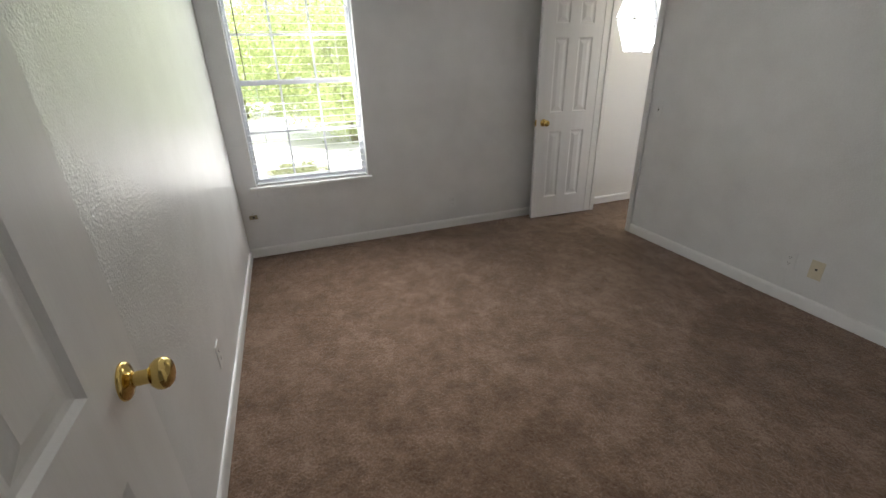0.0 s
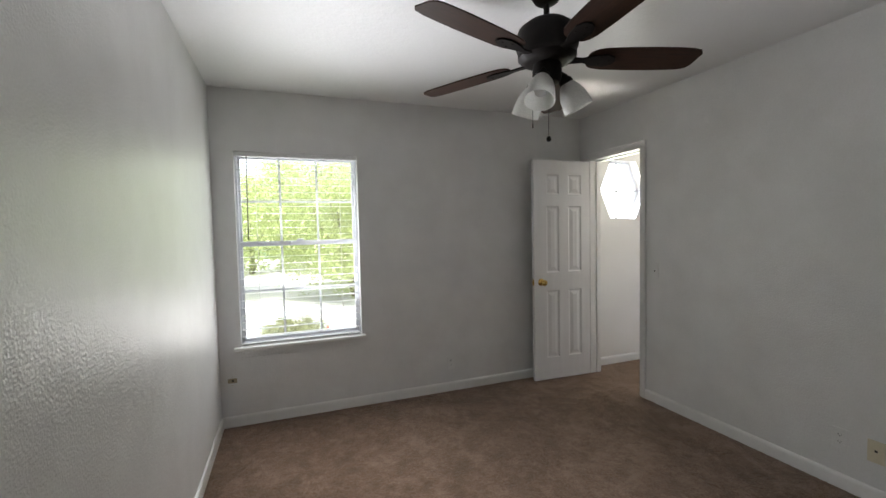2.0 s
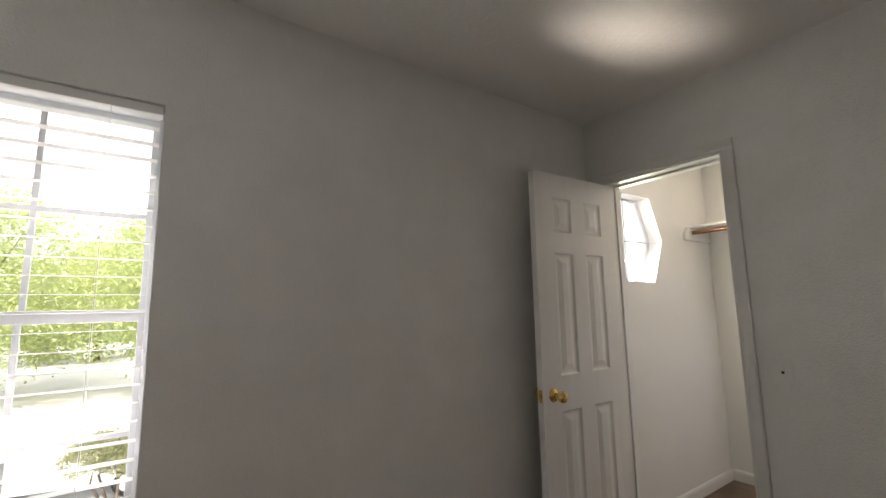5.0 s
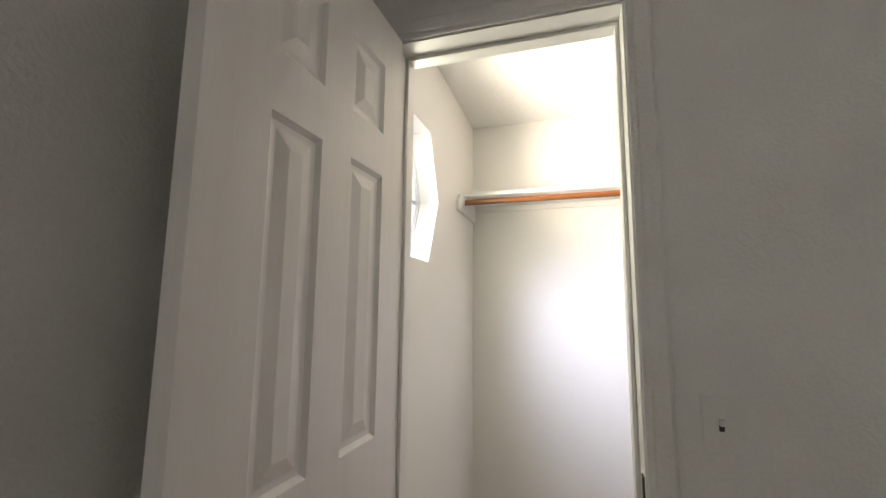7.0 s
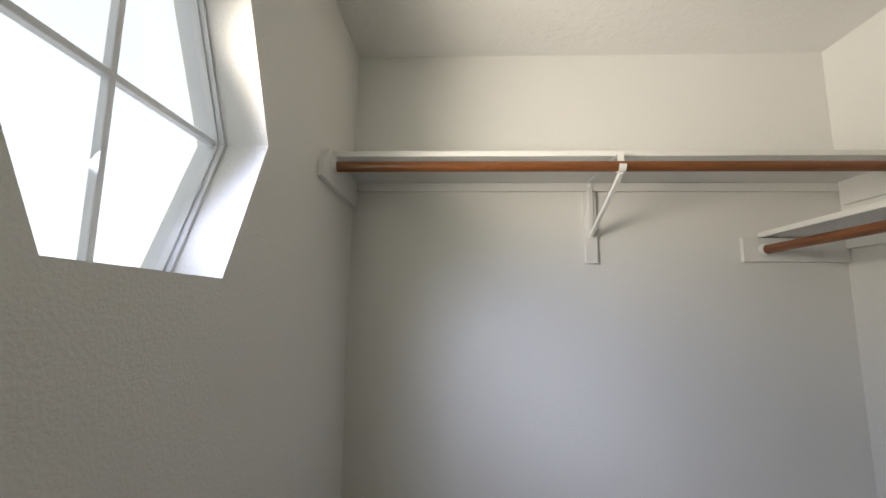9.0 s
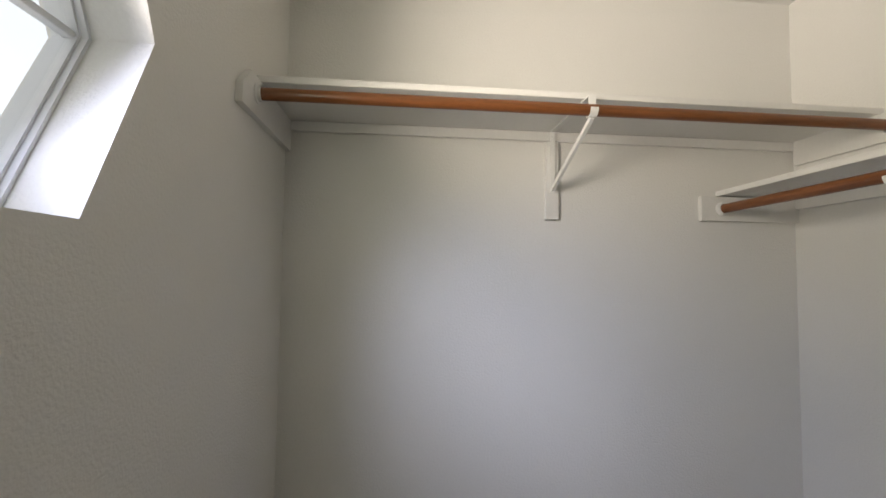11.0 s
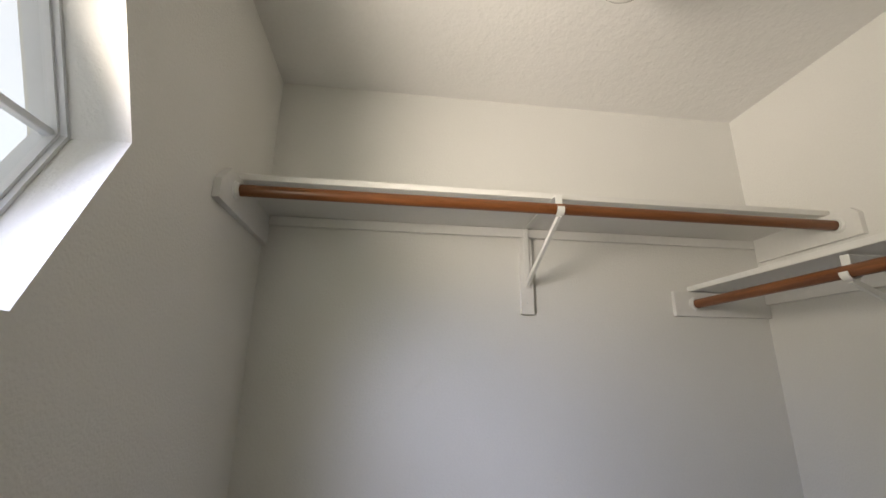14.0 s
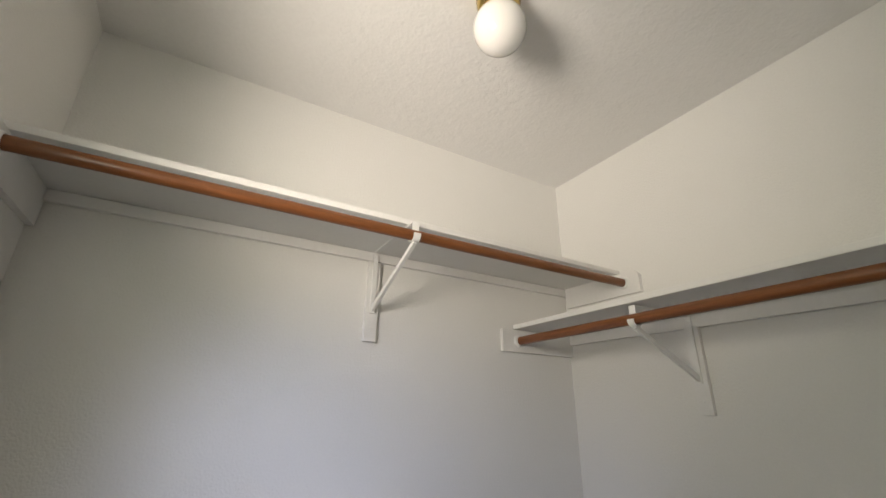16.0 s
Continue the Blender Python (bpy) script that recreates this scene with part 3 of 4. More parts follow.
def slat_bm():
    bm = bmesh.new()
    n, half = 4, (WIN_X1 - WIN_X0) / 2 - 0.012
    rows = []
    for k in (0, 1):
        for i in range(n + 1):
            y = -0.020 + 0.040 * i / n
            z = 0.0012 * (1 - (2 * i / n - 1) ** 2) + (0.0010 if k else 0)
            rows.append([bm.verts.new((x, y, z)) for x in (-half, half)])
    for k in (0, 1):
        for i in range(n):
            a, b = rows[k * (n + 1) + i], rows[k * (n + 1) + i + 1]
            bm.faces.new((a[0], a[1], b[1], b[0]))
    for i, j in ((0, n + 1), (n, 2 * n + 1)):
        a, b = rows[i], rows[j]
        bm.faces.new((a[0], a[1], b[1], b[0]))
    for e in (0, 1):
        bm.faces.new([rows[i][e] for i in range(n + 1)] + [rows[n + 1 + i][e] for i in range(n, -1, -1)])
    return bm


slat0 = None
z, k = WIN_Z1 - 0.075, 0
while z > WIN_Z0 + 0.060:
    m = pose((WIN_X0 + WIN_X1) / 2, 0.040, z, random.uniform(-0.4, 0.7), random.uniform(-0.12, 0.12), 0)
    if slat0 is None:
        slat0 = part("slat", slat_bm(), BLIND, blind, matrix=m)
    else:
        s = new("slat", slat0.data)
        s.parent, s.matrix_basis = blind, m
    z -= 0.0545
part("bottom_rail", box(WIN_X0 + 0.012, WIN_X1 - 0.012, 0.016, 0.064, WIN_Z0 + 0.021, WIN_Z0 + 0.036, 0.003), BLIND, blind)
for x in (WIN_X0 + 0.14, WIN_X1 - 0.14):
    for y in (0.0145, 0.0655):
        part("ladder_cord", tube([(x, y, WIN_Z0 + 0.03), (x, y, WIN_Z1 - 0.03)], 0.0009, 5), BLIND, blind)
part("tilt_wand", tube([(0.236, 0.006, WIN_Z1 - 0.035), (0.232, 0.005, 1.75), (0.229, 0.006, 1.375)], 0.0042, 8), PULL, blind, "dark slender tilt wand")

# ---- closet window ----
hexw = thing("window_2", pose(0, 0, 0), "small six-sided fixed window with a cross grille", "window", kind="structure")


def hex_ring(scale0, scale1, y0, y1):
    """A six-sided ring between two sizes of the window's outline."""
    bm = bmesh.new()
    loops = []
    for s, y in ((scale0, y0), (scale1, y0), (scale1, y1), (scale0, y1)):
        loops.append([bm.verts.new((HEX_X + u * s, y, HEX_Z + v * s)) for u, v in HEX])
    for a, b in zip(loops, loops[1:] + loops[:1]):
        for i in range(6):
            bm.faces.new((a[i], a[(i + 1) % 6], b[(i + 1) % 6], b[i]))
    return bm


part("window_frame", hex_ring(0.999, 0.976, 0.095, 0.150), VINYL, hexw)
part("glazing_bead", hex_ring(0.978, 0.958, 0.106, 0.136), VINYL, hexw)
bm = bmesh.new()
lo = [bm.verts.new((HEX_X + u * 0.962, 0.117, HEX_Z + v * 0.962)) for u, v in HEX]
hi = [bm.verts.new((HEX_X + u * 0.962, 0.121, HEX_Z + v * 0.962)) for u, v in HEX]
bm.faces.new(lo)
bm.faces.new(hi)
for i in range(6):
    bm.faces.new((lo[i], lo[(i + 1) % 6], hi[(i + 1) % 6], hi[i]))
pane = part("pane", bm, GLASS, hexw, "clear glass pane")
pane.visible_shadow = False
part("muntin", box(HEX_X + 0.008, HEX_X + 0.020, 0.110, 0.126, HEX_Z - 0.298, HEX_Z + 0.298, 0.002), VINYL, hexw)
part("muntin", box(HEX_X - 0.292, HEX_X + 0.292, 0.1105, 0.1275, HEX_Z - 0.006, HEX_Z + 0.006, 0.002), VINYL, hexw)


# ---- ceiling fan ----
def fan():
    cx, cy = 1.604, -1.796
    f = thing("ceiling_fan", pose(cx, cy, CEIL), "dark bronze ceiling fan with five walnut blades and three frosted shades", "ceiling fan")
    part("canopy", lathe([(0.0, 0.0), (0.068, 0.0), (0.070, -0.012), (0.066, -0.035), (0.052, -0.058), (0.030, -0.072), (0.0, -0.074)], 32), DARK_METAL, f, smooth=True)
    part("downrod", lathe([(0.0, -0.07), (0.013, -0.07), (0.013, -0.15), (0.022, -0.155), (0.022, -0.175), (0.0, -0.175)], 16), DARK_METAL, f, smooth=True)
    part("motor_housing", lathe([(0.0, -0.138), (0.040, -0.138), (0.088, -0.152), (0.124, -0.180), (0.136, -0.212), (0.136, -0.258), (0.126, -0.283), (0.128, -0.290), (0.128, -0.302), (0.112, -0.318), (0.080, -0.330), (0.0, -0.332)], 40), DARK_METAL, f, smooth=True)
    part("switch_housing", lathe([(0.0, -0.325), (0.060, -0.328), (0.064, -0.345), (0.064, -0.395), (0.055, -0.412), (0.030, -0.420), (0.0, -0.422)], 32), DARK_METAL, f, smooth=True)
    part("finial", lathe([(0.0, -0.415), (0.014, -0.418), (0.016, -0.432), (0.008, -0.446), (0.0, -0.448)], 16), DARK_METAL, f, smooth=True)
    for k in range(5):
        a = -20.0 + 72 * k
        m = pose(0, 0, -0.306, -4.2, 2.4, 0) @ pose(0, 0, 0, 0, 0, a) @ pose(0, 0, 0, -11, 0, 0)   # hangs a little askew
        outline = []
        for s in (1, -1):
            pts = [(0.180, 0.028), (0.190, 0.046), (0.215, 0.061), (0.26, 0.069), (0.36, 0.073), (0.47, 0.074), (0.56, 0.072), (0.62, 0.068), (0.650, 0.058), (0.664, 0.038)]
            if s < 0:
                pts = [(x, y) for x, y in pts][::-1]
                pts = [(x + (0.012 if x > 0.62 else 0), y) for x, y in pts]
            outline += [(x, s * y) for x, y in pts]
        bm = sheet(outline, [], lambda u, v, w: (u, v, w - 0.003), 0.006)
        blade = part("blade", bm, WALNUT, f, "dark walnut fan blade", matrix=m)
        bm = bmesh.new()
        joined(bm, sheet([(0.10, 0.020), (0.16, 0.014), (0.20, 0.030), (0.26, 0.038), (0.295, 0.022), (0.305, 0.0), (0.295, -0.022), (0.26, -0.038), (0.20, -0.030), (0.16, -0.014), (0.10, -0.020)], [], lambda u, v, w: (u, v, -0.011 + w), 0.007))
        for bx, by in ((0.235, 0.020), (0.235, -0.020), (0.275, 0.0)):
            joined(bm, lathe([(0.0, -0.014), (0.005, -0.0135), (0.006, -0.011), (0.0, -0.011)], 10), pose(bx, by, 0))
        part("blade_iron", bm, DARK_METAL, blade)
    for k, a in enumerate((222, 342, 102)):
        arm = part("lamp_arm", tube([(0.045, 0, -0.373), (0.064, 0, -0.374), (0.079, 0, -0.384), (0.082, 0, -0.400)], [0.012, 0.012, 0.015, 0.020], 12), DARK_METAL, f, smooth=True, matrix=pose(0, 0, 0, 0, 0, a))
        part("socket_cup", lathe([(0.0, 0.012), (0.022, 0.010), (0.030, 0.0), (0.031, -0.018), (0.0, -0.018)], 20), DARK_METAL, arm, smooth=True, matrix=pose(0.082, 0, -0.400, 0, -26, 0))
        outer = [(0.027, -0.010), (0.034, -0.022), (0.048, -0.045), (0.058, -0.075), (0.062, -0.105), (0.065, -0.140)]
        prof = outer + [(r - 0.003, h) for r, h in outer[::-1]]
        sh = lathe(prof + prof[:1], 32)
        shade = part("shade", sh, FROSTED, f, "frosted bell glass shade", True, pose(0, 0, 0, 0, 0, a) @ pose(0.082, 0, -0.400, 0, -26, 0))
        part("bulb", lathe([(0.0, -0.018), (0.013, -0.02), (0.014, -0.040), (0.024, -0.060), (0.029, -0.080), (0.024, -0.100), (0.010, -0.110), (0.0, -0.111)], 20), OPAL, shade, "unlit white bulb", True)
    for x, y, zb, ball in ((-0.060, 0.026, -0.588, False), (0.020, 0.020, -0.642, True)):
        ch = part("pull_chain", tube([(x, y, -0.40), (x, y, zb)], 0.0013, 6), DARK_METAL, f)
        if ball:
            part("chain_ball", lathe([(0.0, 0.012), (0.007, 0.010), (0.011, 0.002), (0.011, -0.006), (0.007, -0.012), (0.0, -0.013)], 16), DARK_METAL, ch, smooth=True, matrix=pose(x, y, zb - 0.010))
        else:
            part("chain_bell", lathe([(0.0, 0.012), (0.002, 0.012), (0.003, -0.010), (0.0, -0.011)], 12), DARK_METAL, ch, smooth=True, matrix=pose(x, y, zb - 0.010))


fan()


# ---- wall plates ----
def plate_thing(name, m, label, category, material, holes, toggle=False, w=0.070, h=0.114):
    """A cover plate; its face looks along local -y. holes: (x, z, width, height)."""
    e = thing(name, m, label, category)
    part("plate", box(-w / 2, w / 2, -0.006, 0.0, -h / 2, h / 2, 0.0025), material, e)
    for x, z, a, b in holes:
        part("slot", box(x - a / 2, x + a / 2, -0.0068, -0.005, z - b / 2, z + b / 2), BLACK, e)
    if toggle:
        part("toggle", box(-0.005, 0.005, -0.018, -0.004, 0.000, 0.012, 0.002), material, e)
    for z in ((0.0,) if len(holes) > 2 else (0.030, -0.030)):
        part("screw", lathe([(0.0, -0.0075), (0.003, -0.007), (0.0035, -0.0055), (0.0, -0.0055)], 10, "y"), material, e, matrix=pose(0, 0, z))
    return e


SLOTS = [(-0.0065, 0.024, 0.0022, 0.009), (0.0065, 0.024, 0.0022, 0.007), (0, 0.014, 0.0045, 0.0045), (-0.0065, -0.015, 0.0022, 0.009), (0.0065, -0.015, 0.0022, 0.007), (0, -0.025, 0.0045, 0.0045)]
plate_thing("light_switch", pose(ROOM_E, -0.897, 1.074, 0, 0, -90), "light switch painted over in wall grey beside the closet door", "light switch", WALL, [(0, 0.0, 0.010, 0.024)], True)
plate_thing("wall_outlet", pose(ROOM_E, -2.098, 0.269, 0, 0, -90), "wall outlet with a grey painted cover plate", "outlet", WALL, SLOTS)
plate_thing("cable_outlet", pose(ROOM_E, -2.246, 0.266, 0, 0, -90), "ivory cable outlet plate with one dark socket", "cable outlet", IVORY, [(0, 0.004, 0.012, 0.012)])
plate_thing("wall_outlet", pose(1.818, 0, 0.252), "wall outlet with a grey painted cover plate", "outlet", WALL, SLOTS)
plate_thing("phone_jack", pose(0.081, 0, 0.347), "small tan phone jack with a dark socket", "phone jack", TAN, [(0.002, 0, 0.016, 0.014)], w=0.062, h=0.034)
plate_thing("wall_outlet", pose(0, -1.800, 0.300, 0, 0, 90), "white wall outlet low on the wall", "outlet", TRIM, SLOTS)

# ---- closet shelves, rods and brackets ----
SH1_Z, SH2_Z = 1.941, 1.727       # undersides
structure("shelf_cleat", box(CLO_E - 0.018, CLO_E - 0.0005, CLO_S + 0.0005, -0.019, SH1_Z - 0.034, SH1_Z - 0.001, 0.002), TRIM, "white painted cleat strip under the long shelf", "cleat")
structure("shelf_cleat", sheet([(4.394, SH1_Z - 0.102), (CLO_E - 0.0005, SH1_Z - 0.102), (CLO_E - 0.0005, SH1_Z), (4.448, SH1_Z), (4.396, SH1_Z - 0.050)], [], lambda u, v, w: (u, w - 0.018, v), 0.0175), TRIM, "white painted end cleat under the long shelf", "cleat")
structure("shelf_cleat", sheet([(4.420, SH1_Z - 0.090), (CLO_E - 0.019, SH1_Z - 0.090), (CLO_E - 0.019, SH1_Z), (4.440, SH1_Z), (4.420, SH1_Z - 0.020)], [], lambda u, v, w: (u, CLO_S + 0.0005 + w, v), 0.0175), TRIM, "white painted end cleat under the long shelf", "cleat")
structure("shelf_cleat", box(CLO_W + 0.001, CLO_E - 0.019, CLO_S + 0.0005, CLO_S + 0.018, SH2_Z - 0.042, SH2_Z - 0.001, 0.002), TRIM, "white painted cleat strip under the lower shelf", "cleat")
structure("shelf_cleat", box(CLO_E - 0.018, CLO_E - 0.0005, CLO_S + 0.0005, -1.490, SH2_Z - 0.092, SH2_Z - 0.001, 0.002), TRIM, "white painted end cleat under the lower shelf", "cleat")
LEVEL = 0.4                       # the lower shelf and its rod rise a little towards the west
shelf = thing("closet_shelf", pose(0, 0, SH1_Z), "long white painted closet shelf on cleats", "shelf", "closet shelves")
part("shelf_board", box(4.523, CLO_E - 0.001, CLO_S + 0.001, -0.001, 0, 0.018, 0.001), TRIM, shelf)
part("front_edge", box(4.513, 4.5225, CLO_S + 0.001, -0.001, -0.001, 0.0185, 0.003), TRIM, shelf)
shelf = thing("closet_shelf", pose(CLO_E, 0, SH2_Z + 0.002, 0, LEVEL, 0), "white painted lower closet shelf, slightly out of level", "shelf", "closet shelves")
part("shelf_board", box(CLO_W + 0.001 - CLO_E, -0.002, CLO_S + 0.001, -1.566, 0, 0.018, 0.001), TRIM, shelf)
part("front_edge", box(CLO_W + 0.001 - CLO_E, -0.002, -1.5655, -1.556, -0.001, 0.0185, 0.003), TRIM, shelf)

ROD1_X, ROD1_Z, ROD2_Y, ROD2_Z = 4.488, 1.897, -1.571, 1.680
rod = thing("closet_rod", pose(ROD1_X, 0, ROD1_Z), "round reddish-brown wooden hanging rod", "closet rod")
part("pole", lathe([(0.0, CLO_S + 0.022), (0.0165, CLO_S + 0.022), (0.0165, -0.030), (0.0, -0.030)], 24, "y"), ROD_WOOD, rod, smooth=True)
SOCKET = [(0.0, 0.0), (0.026, 0.0), (0.026, 0.003), (0.021, 0.005), (0.021, 0.014), (0.0185, 0.014), (0.0185, 0.006), (0.0, 0.006)]
part("rod_socket", lathe(SOCKET, 24, "y"), STEEL_WHITE, rod, "white rod socket", True, pose(0, -0.0185, 0, 180, 0, 0))
part("rod_socket", lathe(SOCKET, 24, "y"), STEEL_WHITE, rod, "white rod socket", True, pose(0, CLO_S + 0.0185, 0))
rod = thing("closet_rod", pose(CLO_E, ROD2_Y, ROD2_Z, 0, LEVEL, 0), "round reddish-brown wooden hanging rod on the lower shelf", "closet rod")
part("pole", lathe([(0.0, CLO_W + 0.004 - CLO_E), (0.0165, CLO_W + 0.004 - CLO_E), (0.0165, -0.022), (0.0, -0.022)], 24, "x"), ROD_WOOD_X, rod, smooth=True)
part("rod_socket", lathe(SOCKET, 24, "x"), STEEL_WHITE, rod, "white rod socket", True, pose(-0.0185, 0, 0, 0, 180, 0))


def bracket(m, reach, drop, label):
    """A shelf-and-rod bracket: the wall is at local y = 0 and the shelf's underside at z = 0; it reaches along -y to the rod, which lies drop below."""
    e = thing("shelf_bracket", m, label, "bracket", "closet shelf brackets")
    part("backing_block", box(-0.023, 0.023, -0.018, -0.0005, -0.316, -0.036, 0.002), TRIM, e, "painted wooden block")
    bm = box(-0.009, 0.009, -0.0255, -0.0185, -0.222, -0.003, 0.0012)
    part("wall_strap", bm, STEEL_WHITE, e)
    part("arm", box(-0.009, 0.009, -(reach + 0.003), -0.0185, -0.0045, -0.0010, 0.0008), STEEL_WHITE, e)
    part("front_lip", box(-0.011, 0.011, -(reach + 0.0055), -(reach + 0.0030), -drop + 0.0150, -0.001, 0.0008), STEEL_WHITE, e)
    bm = bmesh.new()
    side = sheet([(-0.020, -0.218), (-0.020, -0.198), (-(reach - 0.004), -drop - 0.016), (-reach - 0.006, -drop - 0.026)], [], lambda u, v, w: (w - 0.005, u, v), 0.010)
    joined(bm, side)
    part("brace", bm, STEEL_WHITE, e)
    pts = [(-reach + 0.0185 * math.sin(a), -drop - 0.0185 * math.cos(a)) for a in [radians(d) for d in range(-95, 100, 15)]]
    bm = bmesh.new()
    n = len(pts)
    loops = []
    for k in (0.0, 0.003):
        for x in (-0.011, 0.011):
            loops.append([bm.verts.new((x, -reach + (y + reach) * (1 + k / 0.0185), -drop + (z + drop) * (1 + k / 0.0185))) for y, z in pts])
    for a, b in ((0, 1), (2, 3), (0, 2), (1, 3)):
        for i in range(n - 1):
            bm.faces.new((loops[a][i], loops[a][i + 1], loops[b][i + 1], loops[b][i]))
    for i in (0, n - 1):
        bm.faces.new((loops[0][i], loops[1][i], loops[3][i], loops[2][i]))
    part("rod_hook", bm, STEEL_WHITE, e)
    for z in (-0.020, -0.190, -0.275):
        part("screw", lathe([(0.0, -0.0275), (0.003, -0.027), (0.004, -0.0255), (0.0, -0.0185)], 10, "y"), STEEL_WHITE, e, matrix=pose(0, 0.0075 if z < -0.25 else 0, z))
    return e


bracket(pose(CLO_E, -0.927, SH1_Z, 0, 0, -90), CLO_E - ROD1_X, SH1_Z - ROD1_Z, "white metal shelf bracket with a hook under the long rod")
bracket(pose(4.260, CLO_S, SH2_Z, 0, 0, 180), ROD2_Y - CLO_S, SH2_Z - ROD2_Z, "white metal shelf bracket with a hook under the lower rod")

# ---- closet lamp ----
lamp = thing("globe_ceiling_light", pose(4.108, -0.970, CEIL), "unlit white glass globe light on a brass base", "ceiling light")
part("base", lathe([(0.0, 0.0), (0.060, 0.0), (0.062, -0.010), (0.058, -0.020), (0.060, -0.028), (0.052, -0.046), (0.040, -0.052), (0.0, -0.052)], 36), BRASS, lamp, "polished brass base", True)
prof = [(0.036, -0.046)] + [(0.071 * math.sin(a), -0.117 - 0.073 * math.cos(a)) for a in [math.pi * (1 - k / 18) for k in range(3, 19)]]
part("globe", lathe([(r, h) for r, h in prof], 36), OPAL, lamp, "glossy opal glass globe", True)
for a in (30, 150, 270):
    part("thumbscrew", lathe([(0.0, 0.064), (0.004, 0.063), (0.004, 0.056), (0.0, 0.050)], 10, "x"), BRASS, lamp, matrix=pose(0, 0, -0.036, 0, 0, a))

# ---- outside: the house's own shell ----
# six-sided hole is 1.4 times oversize, which keeps its edge out of view
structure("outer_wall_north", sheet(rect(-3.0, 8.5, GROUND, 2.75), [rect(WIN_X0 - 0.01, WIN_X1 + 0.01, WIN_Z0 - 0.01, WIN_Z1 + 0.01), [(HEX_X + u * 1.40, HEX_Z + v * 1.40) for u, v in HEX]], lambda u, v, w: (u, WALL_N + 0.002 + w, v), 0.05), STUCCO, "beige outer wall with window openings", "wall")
# unseen side and back walls, added so the house blocks light and casts shade
structure("outer_wall_west", box(-3.0, -2.9, -9.0, WALL_N, GROUND, 2.75), STUCCO, "unseen plain beige outer wall", "wall")
structure("outer_wall_east", box(8.4, 8.5, -9.0, WALL_N, GROUND, 2.75), STUCCO, "unseen plain beige outer wall", "wall")
structure("outer_wall_south", box(-3.0, 8.5, -9.1, -9.0, GROUND, 2.75), STUCCO, "unseen plain beige outer wall", "wall")
structure("soffit", box(-3.4, 8.9, -9.5, 0.50, 2.70, 2.76), TRIM, "white painted roof soffit", "soffit")
# unseen roof, added to keep sunlight from leaking into the rooms
bm = bmesh.new()
a = [bm.verts.new(p) for p in ((-3.5, 0.56, 2.765), (8.9, 0.56, 2.765), (8.9, -9.6, 2.765), (-3.5, -9.6, 2.765), (-3.5, -4.4, 5.0), (8.9, -4.4, 5.0))]
for f in ((0, 1, 2, 3), (0, 1, 5, 4), (2, 3, 4, 5), (0, 3, 4), (1, 2, 5)):
    bm.faces.new([a[i] for i in f])
structure("roof", bm, ROOF, "unseen grey shingle roof", "roof")

# ---- outside: ground ----
bm = bmesh.new()
bmesh.ops.create_grid(bm, x_segments=40, y_segments=40, size=600)
structure("ground", bm, GRASS, "rough green ground reaching the horizon", "ground").location.z = GROUND - 0.06
structure("road", box(-60, 60, 0.3, 72.0, GROUND - 0.05, GROUND, 0.0), CONCRETE, "pale sunlit concrete drive and street", "road")
structure("pavement", box(-60, 60, 42.2, 43.2, GROUND + 0.001, GROUND + 0.10, 0.02), CONCRETE, "pale concrete footpath beyond the drive", "pavement")


# ---- trees ----
def leaf_cloud(bm_data, centre, radius, count, size):
    verts, faces = bm_data
    for _ in range(count):
        d = Vector((random.gauss(0, 1), random.gauss(0, 1), random.gauss(0, 1)))
        d = d.normalized() * radius * random.random() ** 0.45
        p = centre + Vector((d.x, d.y, d.z * 0.75))
        q = Euler((random.uniform(-0.9, 0.9), random.uniform(-0.9, 0.9), random.uniform(0, 6.28))).to_matrix()
        s = size * random.uniform(0.6, 1.3)
        i = len(verts)
        for u, v, w in ((-0.5, 0, 0), (0, -0.24, 0.08), (0.55, 0, 0), (0, 0.24, 0.08)):
            verts.append(p + q @ Vector((u * s, v * s, w * s)))
        faces.append((i, i + 1, i + 2, i + 3))


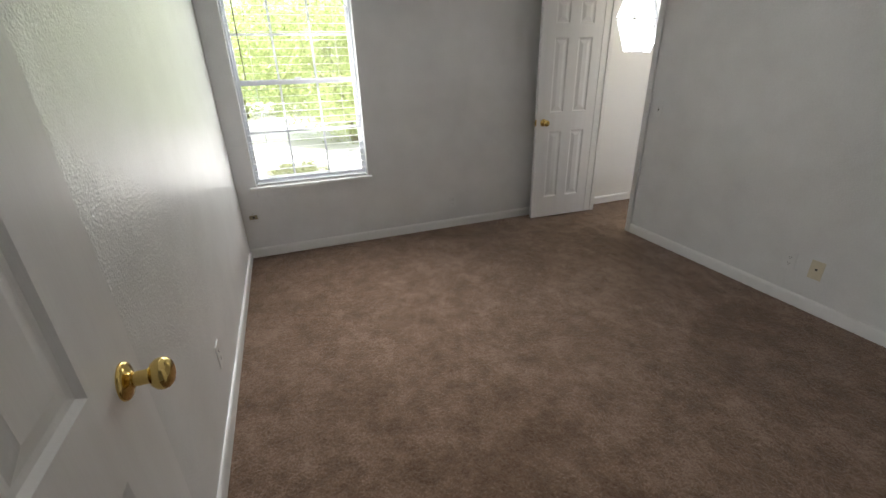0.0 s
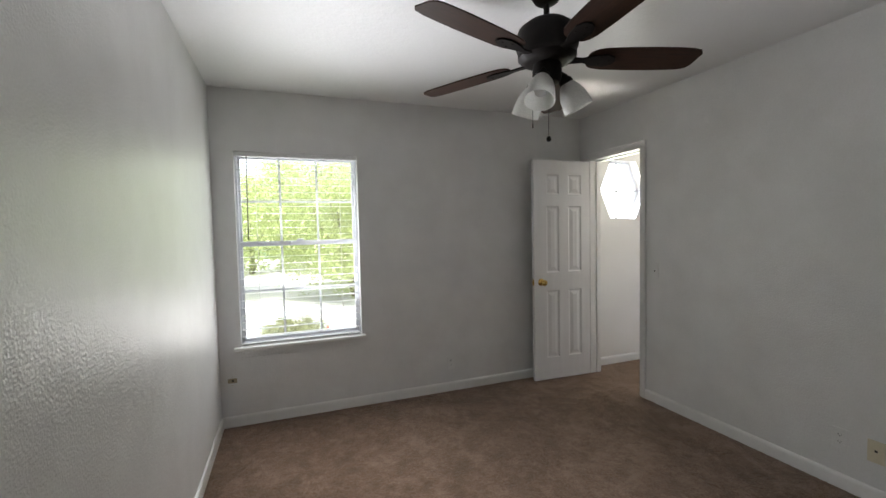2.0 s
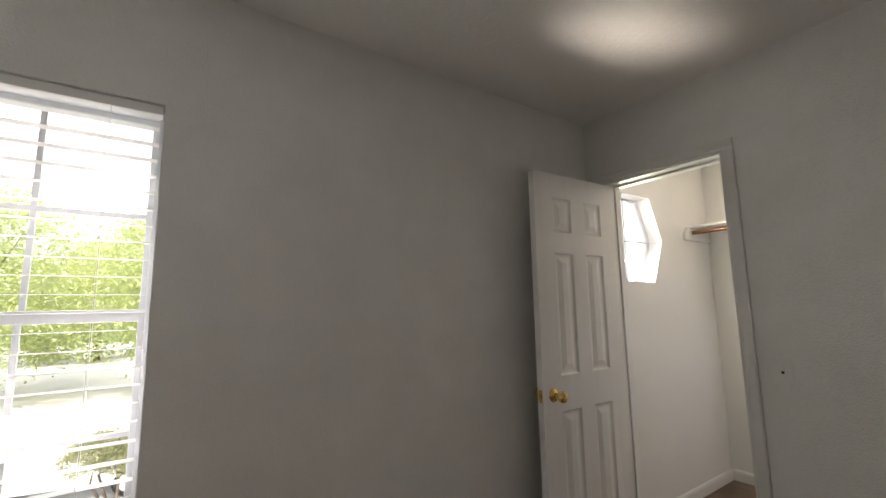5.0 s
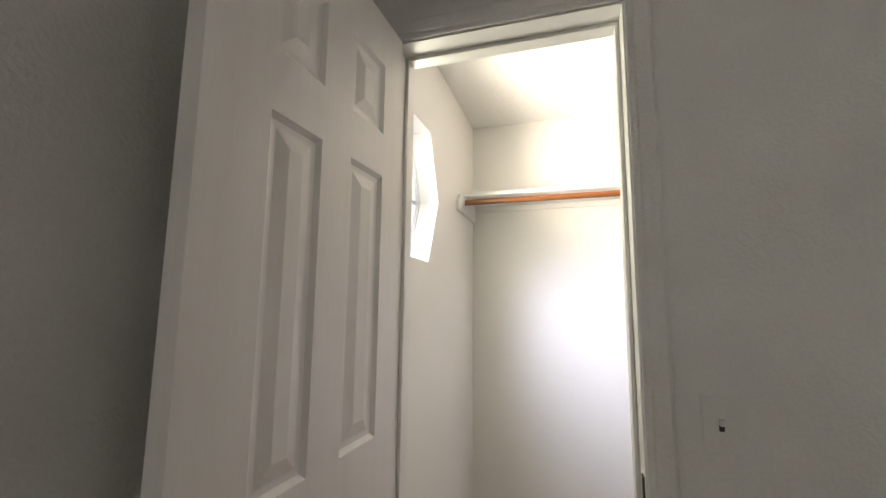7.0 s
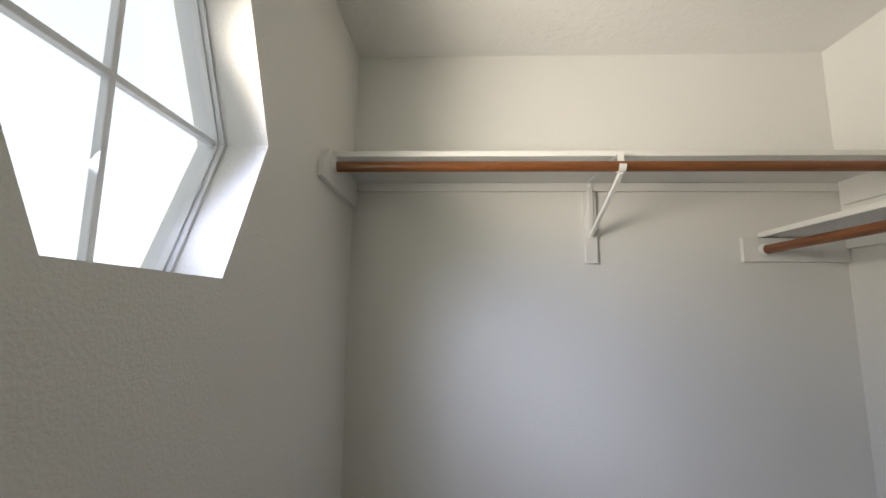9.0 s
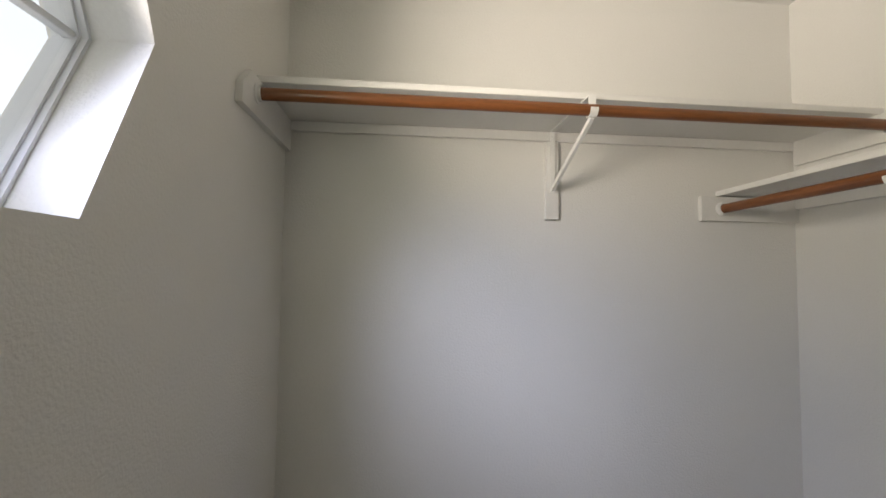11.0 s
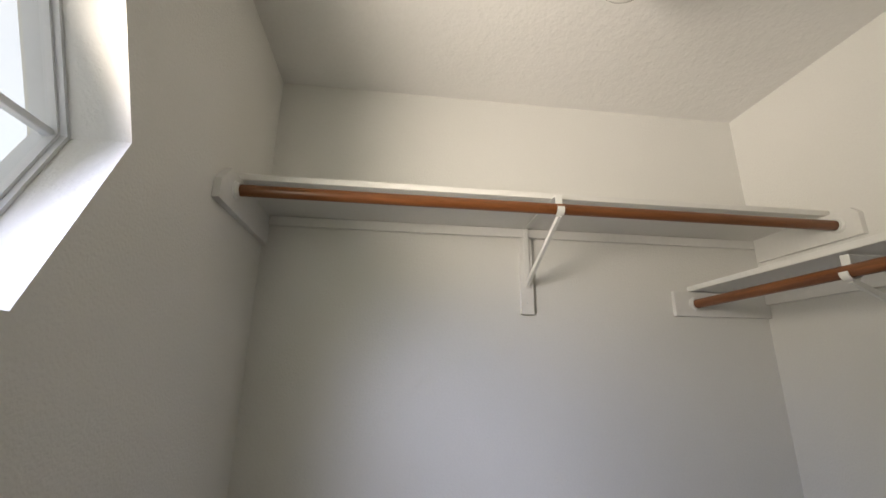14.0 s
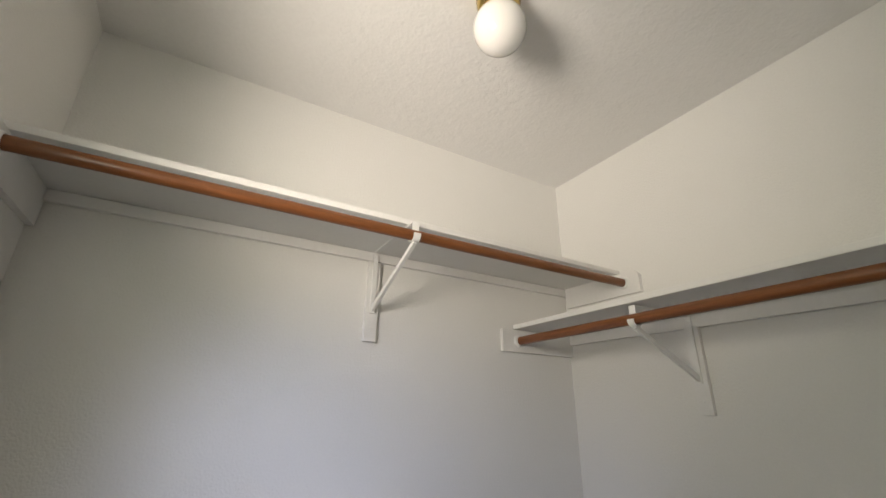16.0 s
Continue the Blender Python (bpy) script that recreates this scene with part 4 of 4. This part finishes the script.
def tree(name, x, y, trunk_h, trunk_r, crown, clumps, per, size, label, category="tree", leaf=None, stems=1, lean=0.0):
    """crown: centre height above ground, half width, half height."""
    e = thing(name, pose(x, y, GROUND), label, category)
    zc, rw, rh = crown
    data = ([], [])
    ends = []
    for _ in range(clumps):
        while True:
            d = Vector((random.uniform(-1, 1), random.uniform(-1, 1), random.uniform(-1, 1)))
            if 0.25 < d.length < 1:
                break
        wob = 1 + 0.25 * noise.noise(d * 1.7 + Vector((x, y, 0)))
        c = Vector((d.x * rw * wob, d.y * rw * wob, zc + d.z * rh * wob))
        ends.append(c)
        leaf_cloud(data, c, rw * random.uniform(0.13, 0.24), per, size)
    bm = bmesh.new()
    for k in range(stems):
        off = Vector((0.25 * math.cos(k * 2.4), 0.25 * math.sin(k * 2.4), 0)) * (stems > 1)
        top = Vector((lean, 0, zc - rh * 0.2)) + off * 3 * (rw / 2)
        joined(bm, tube([off, off + Vector((lean * 0.2, 0.0, trunk_h * 0.5)), off * 1.8 + Vector((lean * 0.5, 0.05, trunk_h)), top], [trunk_r * 1.25, trunk_r, trunk_r * 0.8, trunk_r * 0.3], 9))
    part("trunk", bm, BARK, e, smooth=True)
    for c in ends[:14]:
        s = Vector((lean * 0.5, 0.05, trunk_h * random.uniform(0.85, 1.2)))
        mid = (s + c) / 2 + Vector((random.uniform(-0.1, 0.1) * rw, random.uniform(-0.1, 0.1) * rw, 0.05 * rh))
        part("limb", tube([s, mid, c], [trunk_r * 0.5, trunk_r * 0.3, trunk_r * 0.08], 7), BARK, e, smooth=True)
    me = bpy.data.meshes.new("crown")
    me.from_pydata([tuple(v) for v in data[0]], [], data[1])
    me.materials.append(leaf or LEAF)
    cr = new("crown", me)
    cr.parent = e
    return e


tree("street_tree", 4.8, 25.0, 2.4, 0.22, (5.7, 7.0, 5.0), 900, 110, 0.17, "broad leafy green tree in full sun beyond the drive", lean=-1.6)
tree("street_tree", 14.5, 24.0, 2.6, 0.20, (6.3, 5.6, 5.2), 400, 95, 0.18, "leafy green tree in full sun beyond the drive")
tree("street_tree", -7.5, 28.0, 2.6, 0.22, (5.8, 6.8, 5.2), 650, 100, 0.18, "broad leafy green tree in full sun beyond the drive")
for x, y in ((-16, 44), (-3, 46), (9, 45), (21, 44)):
    tree("street_tree", x, y, 3.0, 0.26, (5.0, 7.5, 6.2), 260, 60, 0.36, "large leafy tree standing farther off")
tree("round_bush", 0.60, 10.1, 0.80, 0.030, (1.36, 1.02, 0.40), 150, 110, 0.055, "rounded shrub with several bare stems", "bush", LEAF_BUSH, stems=5)


# ---- parked car ----
def car(m):
    e = thing("parked_car", m, "pale parked car with red tail lights", "car")
    prof = [(-2.1, 0.35), (-2.15, 0.55), (-2.05, 0.78), (-1.6, 0.88), (-1.0, 0.92), (-0.45, 1.32), (0.1, 1.42), (0.8, 1.40), (1.35, 1.10), (1.95, 1.02), (2.15, 0.85), (2.18, 0.5), (2.1, 0.33)]
    bm = sheet(prof, [], lambda u, v, w: (u, (w - 0.85) * (1.0 if v < 1.0 else 0.84), v), 1.70)
    bmesh.ops.bevel(bm, geom=[ed for ed in bm.edges if ed.calc_face_angle(0) > 0.9], offset=0.05, segments=2, affect="EDGES")
    part("body", bm, CAR_PAINT, e, smooth=True)
    for s in (-1, 1):
        part("side_window", sheet([(-0.85, 0.95), (-0.42, 1.27), (0.1, 1.35), (0.75, 1.33), (1.15, 1.02)], [], lambda u, v, w: (u, s * (0.85 * 0.86 + w + (1.35 - v) * 0.08), v), 0.012), CAR_GLASS, e, "side glass with a pale sky reflection in its colour")
        part("tail_light", box(2.10, 2.20, s * 0.62 - 0.17, s * 0.62 + 0.17, 0.68, 0.90, 0.03), RED_LENS, e, "red tail light")
        for x in (-1.35, 1.35):
            wh = part("wheel", lathe([(0.0, -0.10), (0.20, -0.10), (0.31, -0.09), (0.33, -0.05), (0.33, 0.05), (0.31, 0.09), (0.20, 0.10), (0.0, 0.10)], 28, "y"), RUBBER, e, smooth=True, matrix=pose(x, s * 0.76, 0.33))
            part("rim", lathe([(0.0, -0.108), (0.12, -0.106), (0.20, -0.102), (0.0, -0.10)], 20, "y"), STEEL_WHITE, wh, matrix=pose(0, 0, 0, 0, 0, 0 if s < 0 else 180))
    return e


car(pose(-0.39, 12.35, GROUND, 0, 0, -12))
